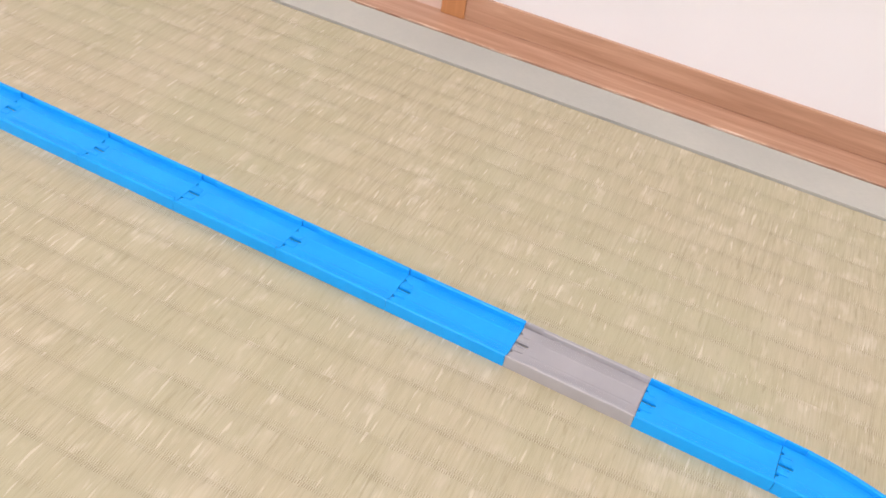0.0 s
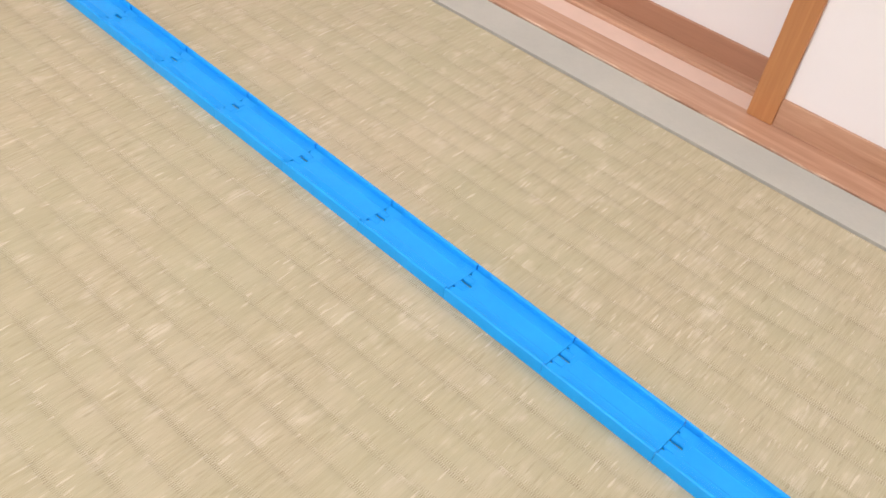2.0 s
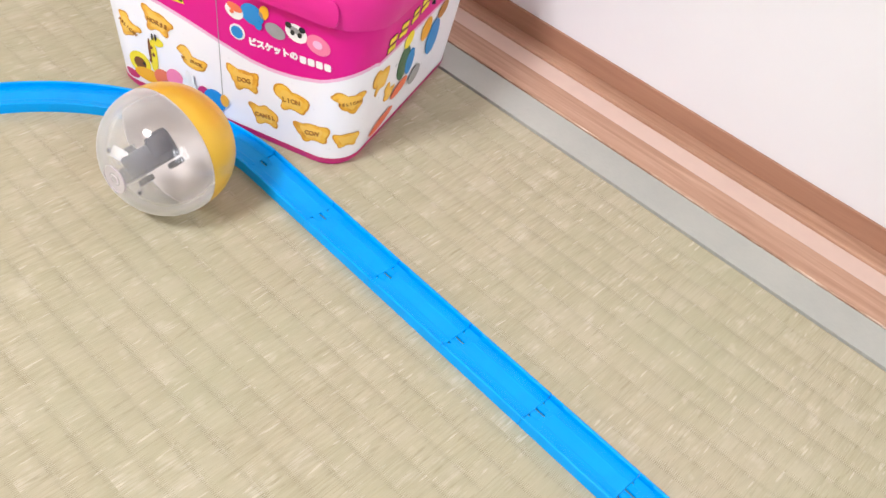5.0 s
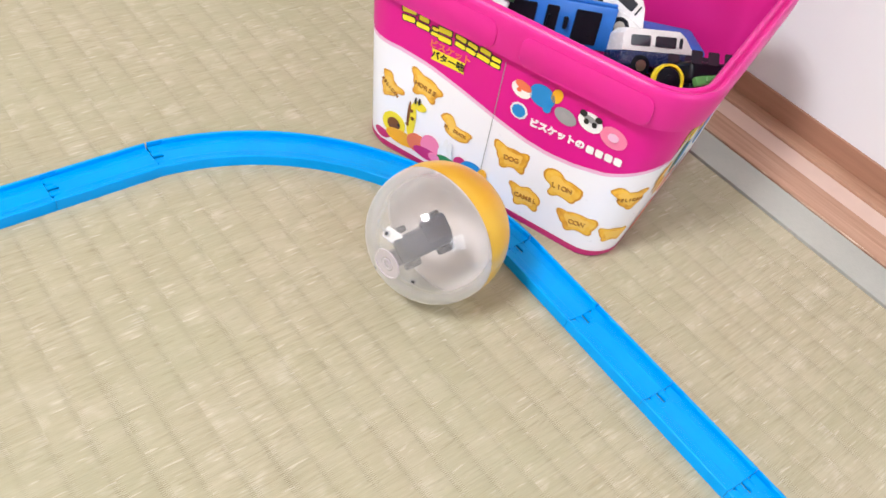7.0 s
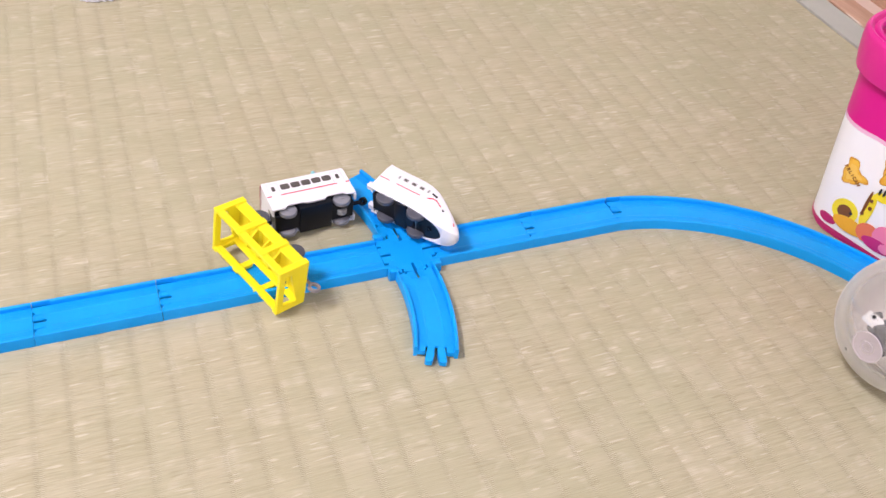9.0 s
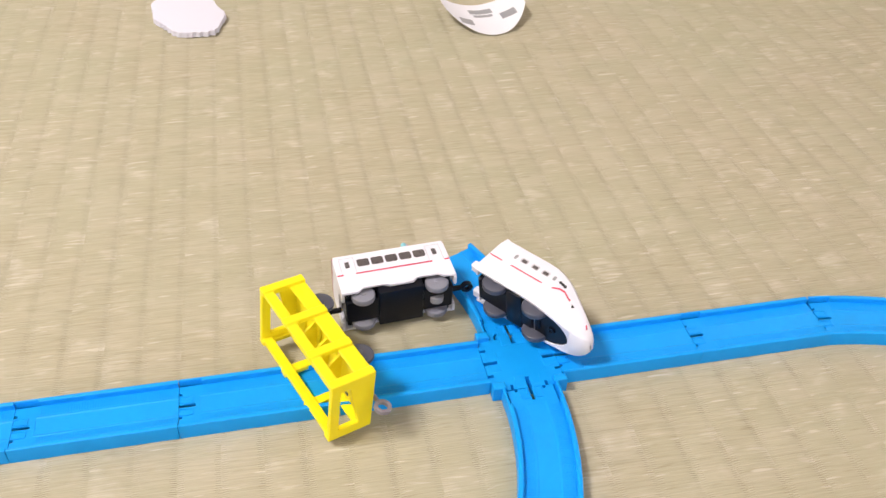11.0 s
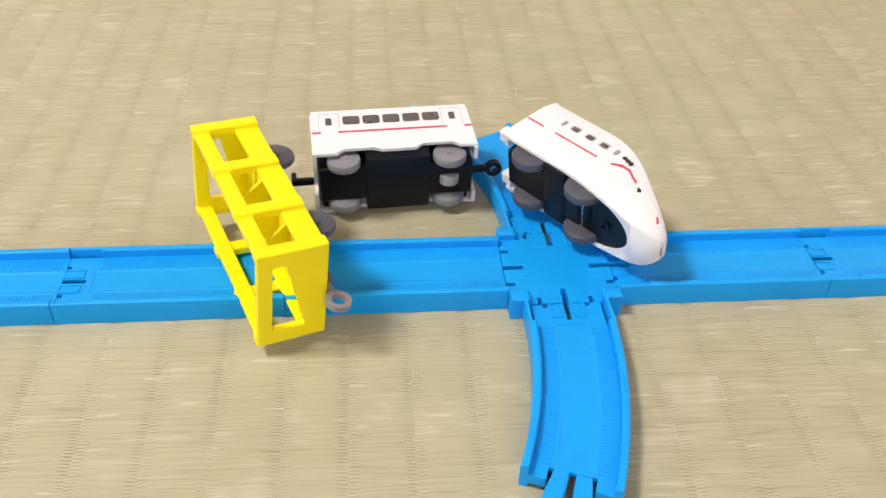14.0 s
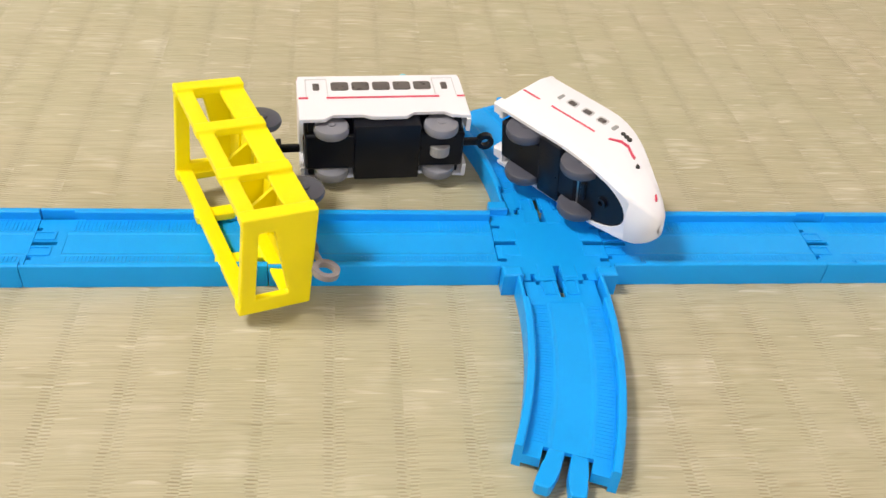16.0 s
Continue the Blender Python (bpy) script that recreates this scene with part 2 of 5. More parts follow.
M_TOYWHITE = plastic("toy_white", (0.78, 0.77, 0.77), 0.25)
M_REDTOY = plastic("red_plastic", (0.60, 0.10, 0.05), 0.3)
M_DARKGLASS = plastic("dark_glass", (0.03, 0.035, 0.045), 0.12)
M_LEVERP = plastic("lilac_plastic", (0.62, 0.42, 0.55), 0.35)
M_LEVERB = plastic("aqua_plastic", (0.25, 0.60, 0.68), 0.35)


def biscuit_material():
    m = material("biscuit_print", (0.85, 0.42, 0.05), 0.42)
    a = noise_tex(m, 140.0, 3)
    ln(m, ramp(m, a, (0.3, (0.68, 0.30, 0.02)), (0.5, (0.86, 0.49, 0.045)), (0.75, (0.9, 0.60, 0.10))), bsdf(m).inputs["Base Color"])
    return m


M_BISCUIT = biscuit_material()
M_BISCUIT_EDGE = material("biscuit_edge_print", (0.64, 0.29, 0.02), 0.42)
M_BISCUIT_PALE = material("pale_biscuit_print", (0.88, 0.56, 0.10), 0.42)
M_BROWN = material("brown_print", (0.20, 0.07, 0.015), 0.45)
M_BROWN2 = material("light_brown_print", (0.40, 0.17, 0.025), 0.45)
M_YELPRINT = material("yellow_print", (0.88, 0.72, 0.02), 0.4)
M_BLUEPRINT = material("blue_print", (0.02, 0.25, 0.62), 0.4)
M_GREYPRINT = material("grey_print", (0.32, 0.32, 0.33), 0.4)
M_PINKPRINT = material("rose_print", (0.85, 0.22, 0.38), 0.4)
M_REDPRINT = material("orange_red_print", (0.78, 0.18, 0.08), 0.4)
M_GREENPRINT = material("green_print", (0.03, 0.22, 0.06), 0.4)
M_WHITEPRINT = material("white_print", (0.85, 0.84, 0.84), 0.4)


def gold_material():
    m = material("gold_plastic", (0.76, 0.45, 0.03), 0.34, 0.15)
    a = noise_tex(m, 25.0, 3)
    ln(m, ramp(m, a, (0.3, (0.70, 0.42, 0.022)), (0.7, (0.79, 0.49, 0.036))), bsdf(m).inputs["Base Color"])
    f = noise_tex(m, 900.0, 2)
    ln(m, bump(m, f, 0.05, 0.0002), bsdf(m).inputs["Normal"])
    bsdf(m).inputs["Coat Weight"].default_value = 0.3
    bsdf(m).inputs["Coat Roughness"].default_value = 0.15
    return m


def clear_material(name, colour, lo, hi):
    """Milky clear plastic of a capsule half."""
    m = material(name, colour, 0.14)
    b = bsdf(m)
    b.inputs["Roughness"].default_value = 0.07
    b.inputs["Coat Weight"].default_value = 0.6
    tr = nd(m, "ShaderNodeBsdfTransparent")
    mx = nd(m, "ShaderNodeMixShader")
    n = noise_tex(m, 45.0, 4)
    ln(m, ramp(m, n, (0.3, lo), (0.75, hi)), mx.inputs[0])
    out = m.node_tree.nodes["Material Output"]
    ln(m, tr.outputs[0], mx.inputs[1])
    ln(m, b.outputs[0], mx.inputs[2])
    gl = nd(m, "ShaderNodeBsdfGlossy", Roughness=0.05)
    soft = nd(m, "ShaderNodeBsdfGlossy", Roughness=0.8)
    lw = nd(m, "ShaderNodeLayerWeight", Blend=0.5)
    rim = nd(m, "ShaderNodeMixShader")
    ln(m, math_node(m, "MULTIPLY", math_node(m, "POWER", lw.outputs["Facing"], 1.7), 0.95), rim.inputs[0])
    ln(m, mx.outputs[0], rim.inputs[1])
    ln(m, soft.outputs[0], rim.inputs[2])
    gloss = nd(m, "ShaderNodeMixShader")
    gloss.inputs[0].default_value = 0.035
    ln(m, rim.outputs[0], gloss.inputs[1])
    ln(m, gl.outputs[0], gloss.inputs[2])
    ln(m, gloss.outputs[0], out.inputs[0])
    return m


M_GOLD = gold_material()
M_CLEAR = clear_material("clear_plastic", (0.94, 0.91, 0.94), 0.055, 0.095)
M_CLEAR2 = clear_material("lilac_clear_plastic", (0.82, 0.70, 0.78), 0.26, 0.36)


def lamp_material():
    m = material("lamp_diffuser", (0.9, 0.9, 0.88), 0.4)
    bsdf(m).inputs["Emission Color"].default_value = (1, 0.96, 0.9, 1)
    bsdf(m).inputs["Emission Strength"].default_value = 6.0
    return m


# ---- building helpers ----
def part(name, bm, mat, parent, label="", smooth=False):
    me = bpy.data.meshes.new(name)
    bmesh.ops.recalc_face_normals(bm, faces=bm.faces)
    bm.to_mesh(me)
    bm.free()
    me.materials.append(mat)
    if smooth:
        me.shade_smooth()
        me.set_sharp_from_angle(angle=radians(38))
    ob = new(name, me)
    if parent is not None:
        ob.parent = parent
    if label:
        ob["label"] = label
    return ob


def thing(name, m, label, category, group="", kind=""):
    ob = new(name)
    ob.empty_display_size = 0.01
    ob.matrix_world = m
    return tagged(ob, label, category, group, kind)


def solo(name, bm, mat, label, category, kind="", group="", smooth=False):
    return tagged(part(name, bm, mat, None, "", smooth), label, category, group, kind)


def box(bm, x0, x1, y0, y1, z0, z1, bev=0.0, seg=1, m=None):
    r = bmesh.ops.create_cube(bm, size=1.0)
    vs = r["verts"]
    for v in vs:
        v.co = Vector((x0 + (v.co.x + 0.5) * (x1 - x0), y0 + (v.co.y + 0.5) * (y1 - y0), z0 + (v.co.z + 0.5) * (z1 - z0)))
    if bev > 0:
        es = list({e for v in vs for e in v.link_edges})
        r = bmesh.ops.bevel(bm, geom=es, offset=bev, segments=seg, affect="EDGES", profile=0.5)
        vs = list({v for f in r["faces"] for v in f.verts} | {v for v in vs if v.is_valid})
    if m is not None:
        bmesh.ops.transform(bm, matrix=m, verts=vs)
    return vs


def prism(bm, pts, z0, z1, m=None, bev=0.0):
    """A flat outline raised from z0 to z1."""
    a = [bm.verts.new((p[0], p[1], z0)) for p in pts]
    b = [bm.verts.new((p[0], p[1], z1)) for p in pts]
    n = len(pts)
    bm.faces.new(a[::-1])
    top = bm.faces.new(b)
    for i in range(n):
        bm.faces.new((a[i], a[(i + 1) % n], b[(i + 1) % n], b[i]))
    vs = a + b
    if bev:
        r = bmesh.ops.bevel(bm, geom=list(top.edges), offset=bev, segments=2, affect="EDGES", profile=0.5)
        vs = list({v for f in r["faces"] for v in f.verts} | {v for v in vs if v.is_valid})
    if m is not None:
        bmesh.ops.transform(bm, matrix=m, verts=vs)
    return vs


def disc(bm, r, h, m, seg=28, bev=0.0, hole=0.0):
    """A round plate along z, centred, moved by m."""
    if hole:
        ring = []
        for k in range(seg):
            a = 2 * math.pi * k / seg
            c, s = math.cos(a), math.sin(a)
            ring.append([bm.verts.new((rr * c, rr * s, zz)) for rr, zz in ((r, -h / 2), (r, h / 2), (hole, h / 2), (hole, -h / 2))])
        for k in range(seg):
            p, q = ring[k], ring[(k + 1) % seg]
            for j in range(4):
                bm.faces.new((p[j], q[j], q[(j + 1) % 4], p[(j + 1) % 4]))
        vs = [v for g in ring for v in g]
    else:
        vs = bmesh.ops.create_cone(bm, cap_ends=True, segments=seg, radius1=r, radius2=r, depth=h)["verts"]
        if bev:
            es = [e for e in {e for v in vs for e in v.link_edges} if any(len(f.verts) > 4 for f in e.link_faces)]
            rr = bmesh.ops.bevel(bm, geom=es, offset=bev, segments=2, affect="EDGES", profile=0.5)
            vs = list({v for f in rr["faces"] for v in f.verts} | {v for v in vs if v.is_valid})
    bmesh.ops.transform(bm, matrix=m, verts=vs)
    return vs


def rounded(w, h, r, seg=6):
    """A rounded rectangle outline, centred."""
    out = []
    for cx, cy, a0 in ((w / 2 - r, h / 2 - r, 0), (-w / 2 + r, h / 2 - r, 90), (-w / 2 + r, -h / 2 + r, 180), (w / 2 - r, -h / 2 + r, 270)):
        for k in range(seg + 1):
            a = radians(a0 + 90 * k / seg)
            out.append((cx + r * math.cos(a), cy + r * math.sin(a)))
    return out


def loft(bm, rings, caps=(True, True), closed=True):
    """Skin over rings of points with equal counts."""
    vr = [[bm.verts.new(p) for p in r] for r in rings]
    n = len(rings[0])
    for a, b in zip(vr, vr[1:]):
        for i in range(n if closed else n - 1):
            bm.faces.new((a[i], a[(i + 1) % n], b[(i + 1) % n], b[i]))
    if caps[0]:
        bm.faces.new(vr[0][::-1])
    if caps[1]:
        bm.faces.new(vr[-1])
    return vr


def writing(name, text, size, m, mat, parent, label="", depth=0.0002, bold=0.0):
    cu = bpy.data.curves.new(name, "FONT")
    cu.body, cu.size, cu.align_x, cu.align_y, cu.extrude, cu.offset = text, size, "CENTER", "CENTER", depth, bold
    cu.resolution_u = 3
    tmp = new(name, cu)
    me = bpy.data.meshes.new_from_object(tmp.evaluated_get(bpy.context.evaluated_depsgraph_get()))
    bpy.data.objects.remove(tmp)
    me.materials.clear()
    me.materials.append(mat)
    ob = new(name, me)
    ob.parent = parent
    ob.matrix_local = m
    if label:
        ob["label"] = label
    return ob


# ---- the room ----
Y_EDGE, Y_SILL, Y_DOOR1, Y_DOOR2 = 0.4384, 0.469, 0.490, 0.527
G0, G1, G2, G3 = 0.4945, 0.5145, 0.5335, 0.5525      # edges of the two door grooves
XW, XE, YS, YN, ZC = -1.9, 2.6, -2.2, 0.60, 2.35


def build_floor():
    bm = bmesh.new()
    y0 = -145 * RIB + RIB_SHIFT
    prof = ((0.0, -0.00030), (0.08, -0.00023), (0.18, -0.00012), (0.30, -0.00004), (0.45, 0.0), (0.6, 0.0), (0.75, -0.00004), (0.85, -0.00013), (0.93, -0.00023))
    ys, k = [], 0
    while True:
        done = False
        for f, z in prof:
            y = y0 + (k + f) * RIB
            if y >= Y_EDGE - 0.001:
                done = True
                break
            ys.append((y, z))
        if done:
            break
        k += 1
    ys += [(Y_EDGE - 0.0002, -0.0001), (Y_EDGE, -0.0005), (Y_EDGE + 0.00005, -0.02)]
    xs = [XW + (XE - XW) * i / 30 for i in range(31)]
    rows = [[bm.verts.new((x, y, z)) for x in xs] for y, z in ys]
    for a, b in zip(rows, rows[1:]):
        for i in range(len(xs) - 1):
            bm.faces.new((a[i], a[i + 1], b[i + 1], b[i]))
    return solo("floor", bm, M_TATAMI, "pale straw-coloured tatami mat with fine woven ribs", "tatami mat", "structure", smooth=True)


build_floor()

bm = bmesh.new()
box(bm, XW, XE, Y_EDGE + 0.0019, Y_SILL - 0.0007, -0.02, 0.0006, 0.0002, 2)
solo("trim", bm, M_CLOTH, "grey cloth border strip along the tatami edge", "tatami border", "structure")

bm = bmesh.new()
box(bm, XW, XE, YS, YN, -0.045, -0.0305)
solo("floor_base", bm, M_CEIL, "plain wooden boards under the mat", "floor", "structure")

sill = thing("door_sill", pose(0, 0, 0), "reddish wooden door sill with a pale glide groove", "door sill", kind="structure")
bm = bmesh.new()
box(bm, XW, XE, Y_SILL, G0, -0.03, 0.0015, 0.001, 2)
part("front_strip", bm, M_SILL, sill)
bm = bmesh.new()
box(bm, XW, XE, Y_SILL - 0.0004, Y_SILL + 0.0009, 0.0004, 0.00172, 0.0003)
part("worn_edge", bm, worn_wood_material(), sill, "pale worn front edge")
bm = bmesh.new()
box(bm, XW, XE, G0, G1, -0.03, -0.0012)
part("glide_tape", bm, M_TAPE, sill, "pale pink plastic glide tape")
bm = bmesh.new()
box(bm, XW, XE, G1, G2, -0.03, 0.0015, 0.001, 2)
part("middle_strip", bm, M_SILL, sill)
bm = bmesh.new()
box(bm, XW, XE, G2, G3, -0.03, -0.0012)
box(bm, XW, XE, G3, YN, -0.03, 0.0015)
part("rear_strip", bm, M_SILL, sill)


def sliding_door(name, x0, x1, y, rail_h, stile_w, rail_mat, label):
    """A paper-covered sliding door: stiles, rails, panel; front face at y."""
    d = thing(name, pose(0, 0, 0), label, "sliding door", kind="structure")
    t, top = 0.020, 1.76
    for a, b in ((x0, x0 + stile_w), (x1 - stile_w, x1)):
        bm = bmesh.new()
        box(bm, a, b, y, y + t, 0.00155, top, 0.0005, 2)
        part("stile", bm, M_STILE, d, "brown wooden stile")
    for a, b in ((0.00155, rail_h), (top - 0.025, top)):
        bm = bmesh.new()
        box(bm, x0 + stile_w, x1 - stile_w, y + 0.001, y + t - 0.001, a, b, 0.0005, 2)
        part("rail", bm, rail_mat, d, "brown wooden rail")
    bm = bmesh.new()
    box(bm, x0 + stile_w, x1 - stile_w, y + 0.003, y + t - 0.003, rail_h, top - 0.025)
    part("panel", bm, M_PAPER, d, "smooth white paper panel")
    bm = bmesh.new()
    box(bm, x0 + 0.004, x1 - 0.004, y + 0.0095, y + t - 0.002, -0.001, 0.0012)
    part("tongue", bm, M_STILE, d)
    return d


sliding_door("door_1", 0.5650, 1.4650, Y_DOOR1, 0.0195, 0.0165, M_SILL, "white paper sliding door with a brown wooden frame")
sliding_door("door_2", -0.345, 0.615, Y_DOOR2, 0.0180, 0.0165, M_RAIL_WOOD, "white paper sliding door standing in the rear groove")


def wall_box(name, x0, x1, y0, y1, z0, z1, mat=M_WALL, label="plain off-white plaster wall"):
    bm = bmesh.new()
    box(bm, x0, x1, y0, y1, z0, z1)
    return solo(name, bm, mat, label, "wall", "structure")


wall_box("wall_north", XW, XE, YN + 0.002, YN + 0.10, -0.03, ZC)
bm = bmesh.new()
box(bm, XW, XE, Y_SILL + 0.004, YN, 1.765, 1.87, 0.002)
solo("trim_lintel", bm, M_STILE, "brown wooden lintel over the sliding doors", "lintel", "structure")
wall_box("wall_over_doors", XW, XE, 0.50, 0.55, 1.872, ZC)
wall_box("wall_left_of_doors", XW, -0.36, 0.525, 0.57, 0.002, 1.764)
wall_box("wall_right_of_doors", 1.475, XE, 0.525, 0.57, 0.002, 1.764)
wall_box("wall_west", XW - 0.1, XW, YS, YN + 0.1, -0.03, ZC)
wall_box("wall_south", XW, XE, YS - 0.1, YS, -0.03, ZC)
bm = bmesh.new()
for a, b, c, d in ((YS, -0.70, 0.0, ZC), (0.70 - 0.1, YN + 0.1, 0.0, ZC), (-0.70, 0.60, 0.0, 0.65), (-0.70, 0.60, 1.85, ZC)):
    box(bm, XE, XE + 0.1, a, b, c - 0.03 if c == 0 else c, d)
solo("wall_east", bm, M_WALL, "plain off-white plaster wall with a window", "wall", "structure")
win = thing("window_1", pose(XE, 0, 0), "wide window in a pale wooden frame", "window", kind="structure")
for a, b, c, d in ((-0.70, -0.66, 0.65, 1.85), (0.56, 0.60, 0.65, 1.85), (-0.66, 0.56, 0.65, 0.69), (-0.66, 0.56, 1.81, 1.85), (-0.07, -0.03, 0.69, 1.81)):
    bm = bmesh.new()
    box(bm, 0.03, 0.07, a, b, c, d, 0.002)
    part("window_frame", bm, M_STILE, win)
glass = material("pane_glass", (1, 1, 1), 0.02)
bsdf(glass).inputs["Transmission Weight"].default_value = 1.0
for a, b in ((-0.66, -0.07), (-0.03, 0.56)):
    bm = bmesh.new()
    box(bm, 0.048, 0.052, a, b, 0.69, 1.81)
    part("pane", bm, glass, win).visible_shadow = False
bm = bmesh.new()
box(bm, XW, XE, YS, YN + 0.1, ZC + 0.002, ZC + 0.05)
solo("ceiling", bm, M_CEIL, "plain wooden board ceiling", "ceiling", "structure")
lamp = thing("ceiling_lamp", pose(*LAMP), "round white pendant lamp with a plastic diffuser", "lamp")
bm = bmesh.new()
disc(bm, 0.33, 0.05, pose(0, 0, 0.025), 48, 0.01)
part("lamp_body", bm, M_TOYWHITE, lamp)
bm = bmesh.new()
disc(bm, 0.004, ZC - LAMP[2] - 0.05, pose(0, 0, (ZC - LAMP[2] + 0.05) / 2), 12)
part("cord", bm, M_BLACK, lamp, "black lamp cord")
bm = bmesh.new()
disc(bm, 0.31, 0.07, pose(0, 0, -0.037), 48, 0.02)
part("diffuser", bm, lamp_material(), lamp, "glowing milky diffuser")


# ---- toy rails ----
WIDE, H, FLOOR = 0.0230, 0.0067, 0.0042      # outer width, lip height, height of the channel floor
WALL = 0.0019


class Way:
    """A straight or curved line on the ground in a rail's own frame: starts at 0,0 along +x."""
    def __init__(self, length, turn=0.0):
        self.length, self.turn = length, radians(turn)

    def at(self, s, u):
        if abs(self.turn) < 1e-6 or s < 0:
            return Vector((s, u, 0))
        r = self.length / self.turn
        if s > self.length:
            a = self.turn
            return Vector((r * math.sin(a), r - r * math.cos(a), 0)) + Vector((math.cos(a), math.sin(a), 0)) * (s - self.length) + Vector((-math.sin(a), math.cos(a), 0)) * u
        a = s / r
        return Vector((r * math.sin(a), r - r * math.cos(a), 0)) + Vector((-math.sin(a), math.cos(a), 0)) * u

    def steps(self, s0, s1):
        return 1 if abs(self.turn) < 1e-6 else max(1, int(abs(self.turn) * (s1 - s0) / self.length / radians(2.5)))


def sweep(bm, way, s0, s1, prof):
    """A closed cross-section (across, up) drawn along a way."""
    n = way.steps(s0, s1)
    rings = []
    for k in range(n + 1):
        s = s0 + (s1 - s0) * k / n
        rings.append([way.at(s, u) + Vector((0, 0, z)) for u, z in prof])
    loft(bm, rings)


def slab(bm, way, s0, s1, u0, u1, z0, z1):
    sweep(bm, way, s0, s1, ((u0, z0), (u1, z0), (u1, z1), (u0, z1)))


def lip(sign, w0, w1, h):
    """Cross-section of a side lip with chamfered top, from the outer face w1 to the inner face w0."""
    c = 0.00048
    p = [(w0, 0.0), (w1, 0.0)]
    p += [(w1 - c + c * math.cos(a), h - c + c * math.sin(a)) for a in (0.0, 0.52, 1.05, 1.57)]
    p += [(w0 + c - c * math.sin(a), h - c + c * math.cos(a)) for a in (0.0, 0.52, 1.05, 1.57)]
    return [(sign * u, z) for u, z in p]


def build_rail(way, mat, name, label, group, start=True, prongs=False, m=None, wide=None):
    W = wide or WIDE
    rail = thing(name, Matrix() if m is None else m, label, "toy rail", group)
    e = way.length
    g = 0.00012
    for sign, nm in ((1, "lip"), (-1, "lip")):
        bm = bmesh.new()
        # outer shell, and an inner step left out beside the joint
        n0 = 0.0085 if start else g
        sweep(bm, way, g, n0, lip(sign, W / 2 - 0.0010, W / 2, H)) if start else None
        sweep(bm, way, n0, e - g, lip(sign, W / 2 - WALL, W / 2, H))
        part(nm, bm, mat, rail, smooth=True)
    bm = bmesh.new()
    t = 0.0012
    wi = W / 2 - WALL
    a, b = (0.0078 if start else g), (e - 0.0036 if prongs else e - g)
    # floor with a slightly sunk middle lane between two fine ridges
    top = [(wi, 0), (0.0048, 0), (0.0045, 0.00008), (0.0041, 0.00004), (0.0036, -0.00012), (-0.0036, -0.00012), (-0.0041, 0.00004), (-0.0045, 0.00008), (-0.0048, 0), (-wi, 0)]
    sweep(bm, way, a, b, [(-wi, FLOOR - t), (wi, FLOOR - t)] + [(u, FLOOR + z) for u, z in top])
    part("channel", bm, mat, rail)
    if start:
        # socket: two prongs of the next rail lie in it with slots between
        def plate(name, *boxes):
            bm = bmesh.new()
            for q in boxes:
                slab(bm, way, *q)
            part(name, bm, mat, rail)
        plate("socket_rim", (0.0070, 0.0078, -wi, wi, FLOOR - t, FLOOR))
        for u0, u1 in ((-wi, -0.0062), (0.0062, wi)):
            plate("socket_edge", (g, 0.0070, u0, u1, FLOOR - t, FLOOR))
        for u0, u1 in ((-0.0050, -0.0007), (0.0007, 0.0050)):
            plate("joint_prong", (g, 0.00702, u0, u1, FLOOR - t, FLOOR + 0.00002))
        for u0, u1 in ((-0.0062, -0.0050), (-0.0007, 0.0007), (0.0050, 0.0062)):
            plate("slot_fill", (0.0012 if abs(u0 + u1) > 0.001 else 0.0060, 0.0070, u0, u1, FLOOR - t, FLOOR))
        for u0 in (-0.0047, 0.0012):
            q = (FLOOR, FLOOR + 0.00030)
            plate("socket_loop", (g, 0.0046, u0, u0 + 0.0006, *q), (g, 0.0046, u0 + 0.0029, u0 + 0.0035, *q), (0.0046, 0.0052, u0 + 0.0002, u0 + 0.0033, *q))
    bm = bmesh.new()
    pitch = 0.00095
    s = a + 0.001
    while s < b - 0.001:
        for sign in (1, -1):
            us = sorted((sign * 0.0050, sign * (wi - 0.0003)))
            slab1(bm, way, s, s + pitch * 0.5, us[0], us[1], FLOOR, FLOOR + 0.00013)
        s += pitch
    tagged(part("tie_ribs", bm, mat, rail), kind="stuff")
    if prongs:
        for sign in (1, -1):
            bm = bmesh.new()
            us = sorted((sign * 0.0053, sign * wi))
            slab(bm, way, e - 0.0036, e - g, us[0], us[1], 0.0014, FLOOR)
            part("end_shoulder", bm, mat, rail)
            bm = bmesh.new()
            f = way.at(e, 0)
            pts = [(-0.0037, 0.0007), (0.0012, 0.0008), (0.0040, 0.0014), (0.0056, 0.0018), (0.0062, 0.0024), (0.0062, 0.0048), (0.0056, 0.0054), (0.0034, 0.0053), (0.0010, 0.0045), (-0.0037, 0.0043)]
            pts = pts if sign > 0 else [(x, -y) for x, y in pts][::-1]
            prism(bm, pts, 0.0012, FLOOR, Matrix.Translation((f.x, f.y, 0)) @ Matrix.Rotation(way.turn, 4, "Z"), 0.0004)
            part("prong", bm, mat, rail)
    return rail


def slab1(bm, way, s0, s1, u0, u1, z0, z1):
    p = [way.at(s, u) + Vector((0, 0, z)) for s, u, z in ((s0, u0, z0), (s1, u0, z0), (s1, u1, z0), (s0, u1, z0), (s0, u0, z1), (s1, u0, z1), (s1, u1, z1), (s0, u1, z1))]
    v = [bm.verts.new(q) for q in p]
    for f in ((4, 5, 6, 7), (0, 1, 5, 4), (2, 3, 7, 6), (1, 2, 6, 5), (3, 0, 4, 7)):
        bm.faces.new([v[i] for i in f])


BLUE_LABEL = "bright blue plastic toy train straight rail on the tatami"
G_STRAIGHT = "straight rails of the toy track"

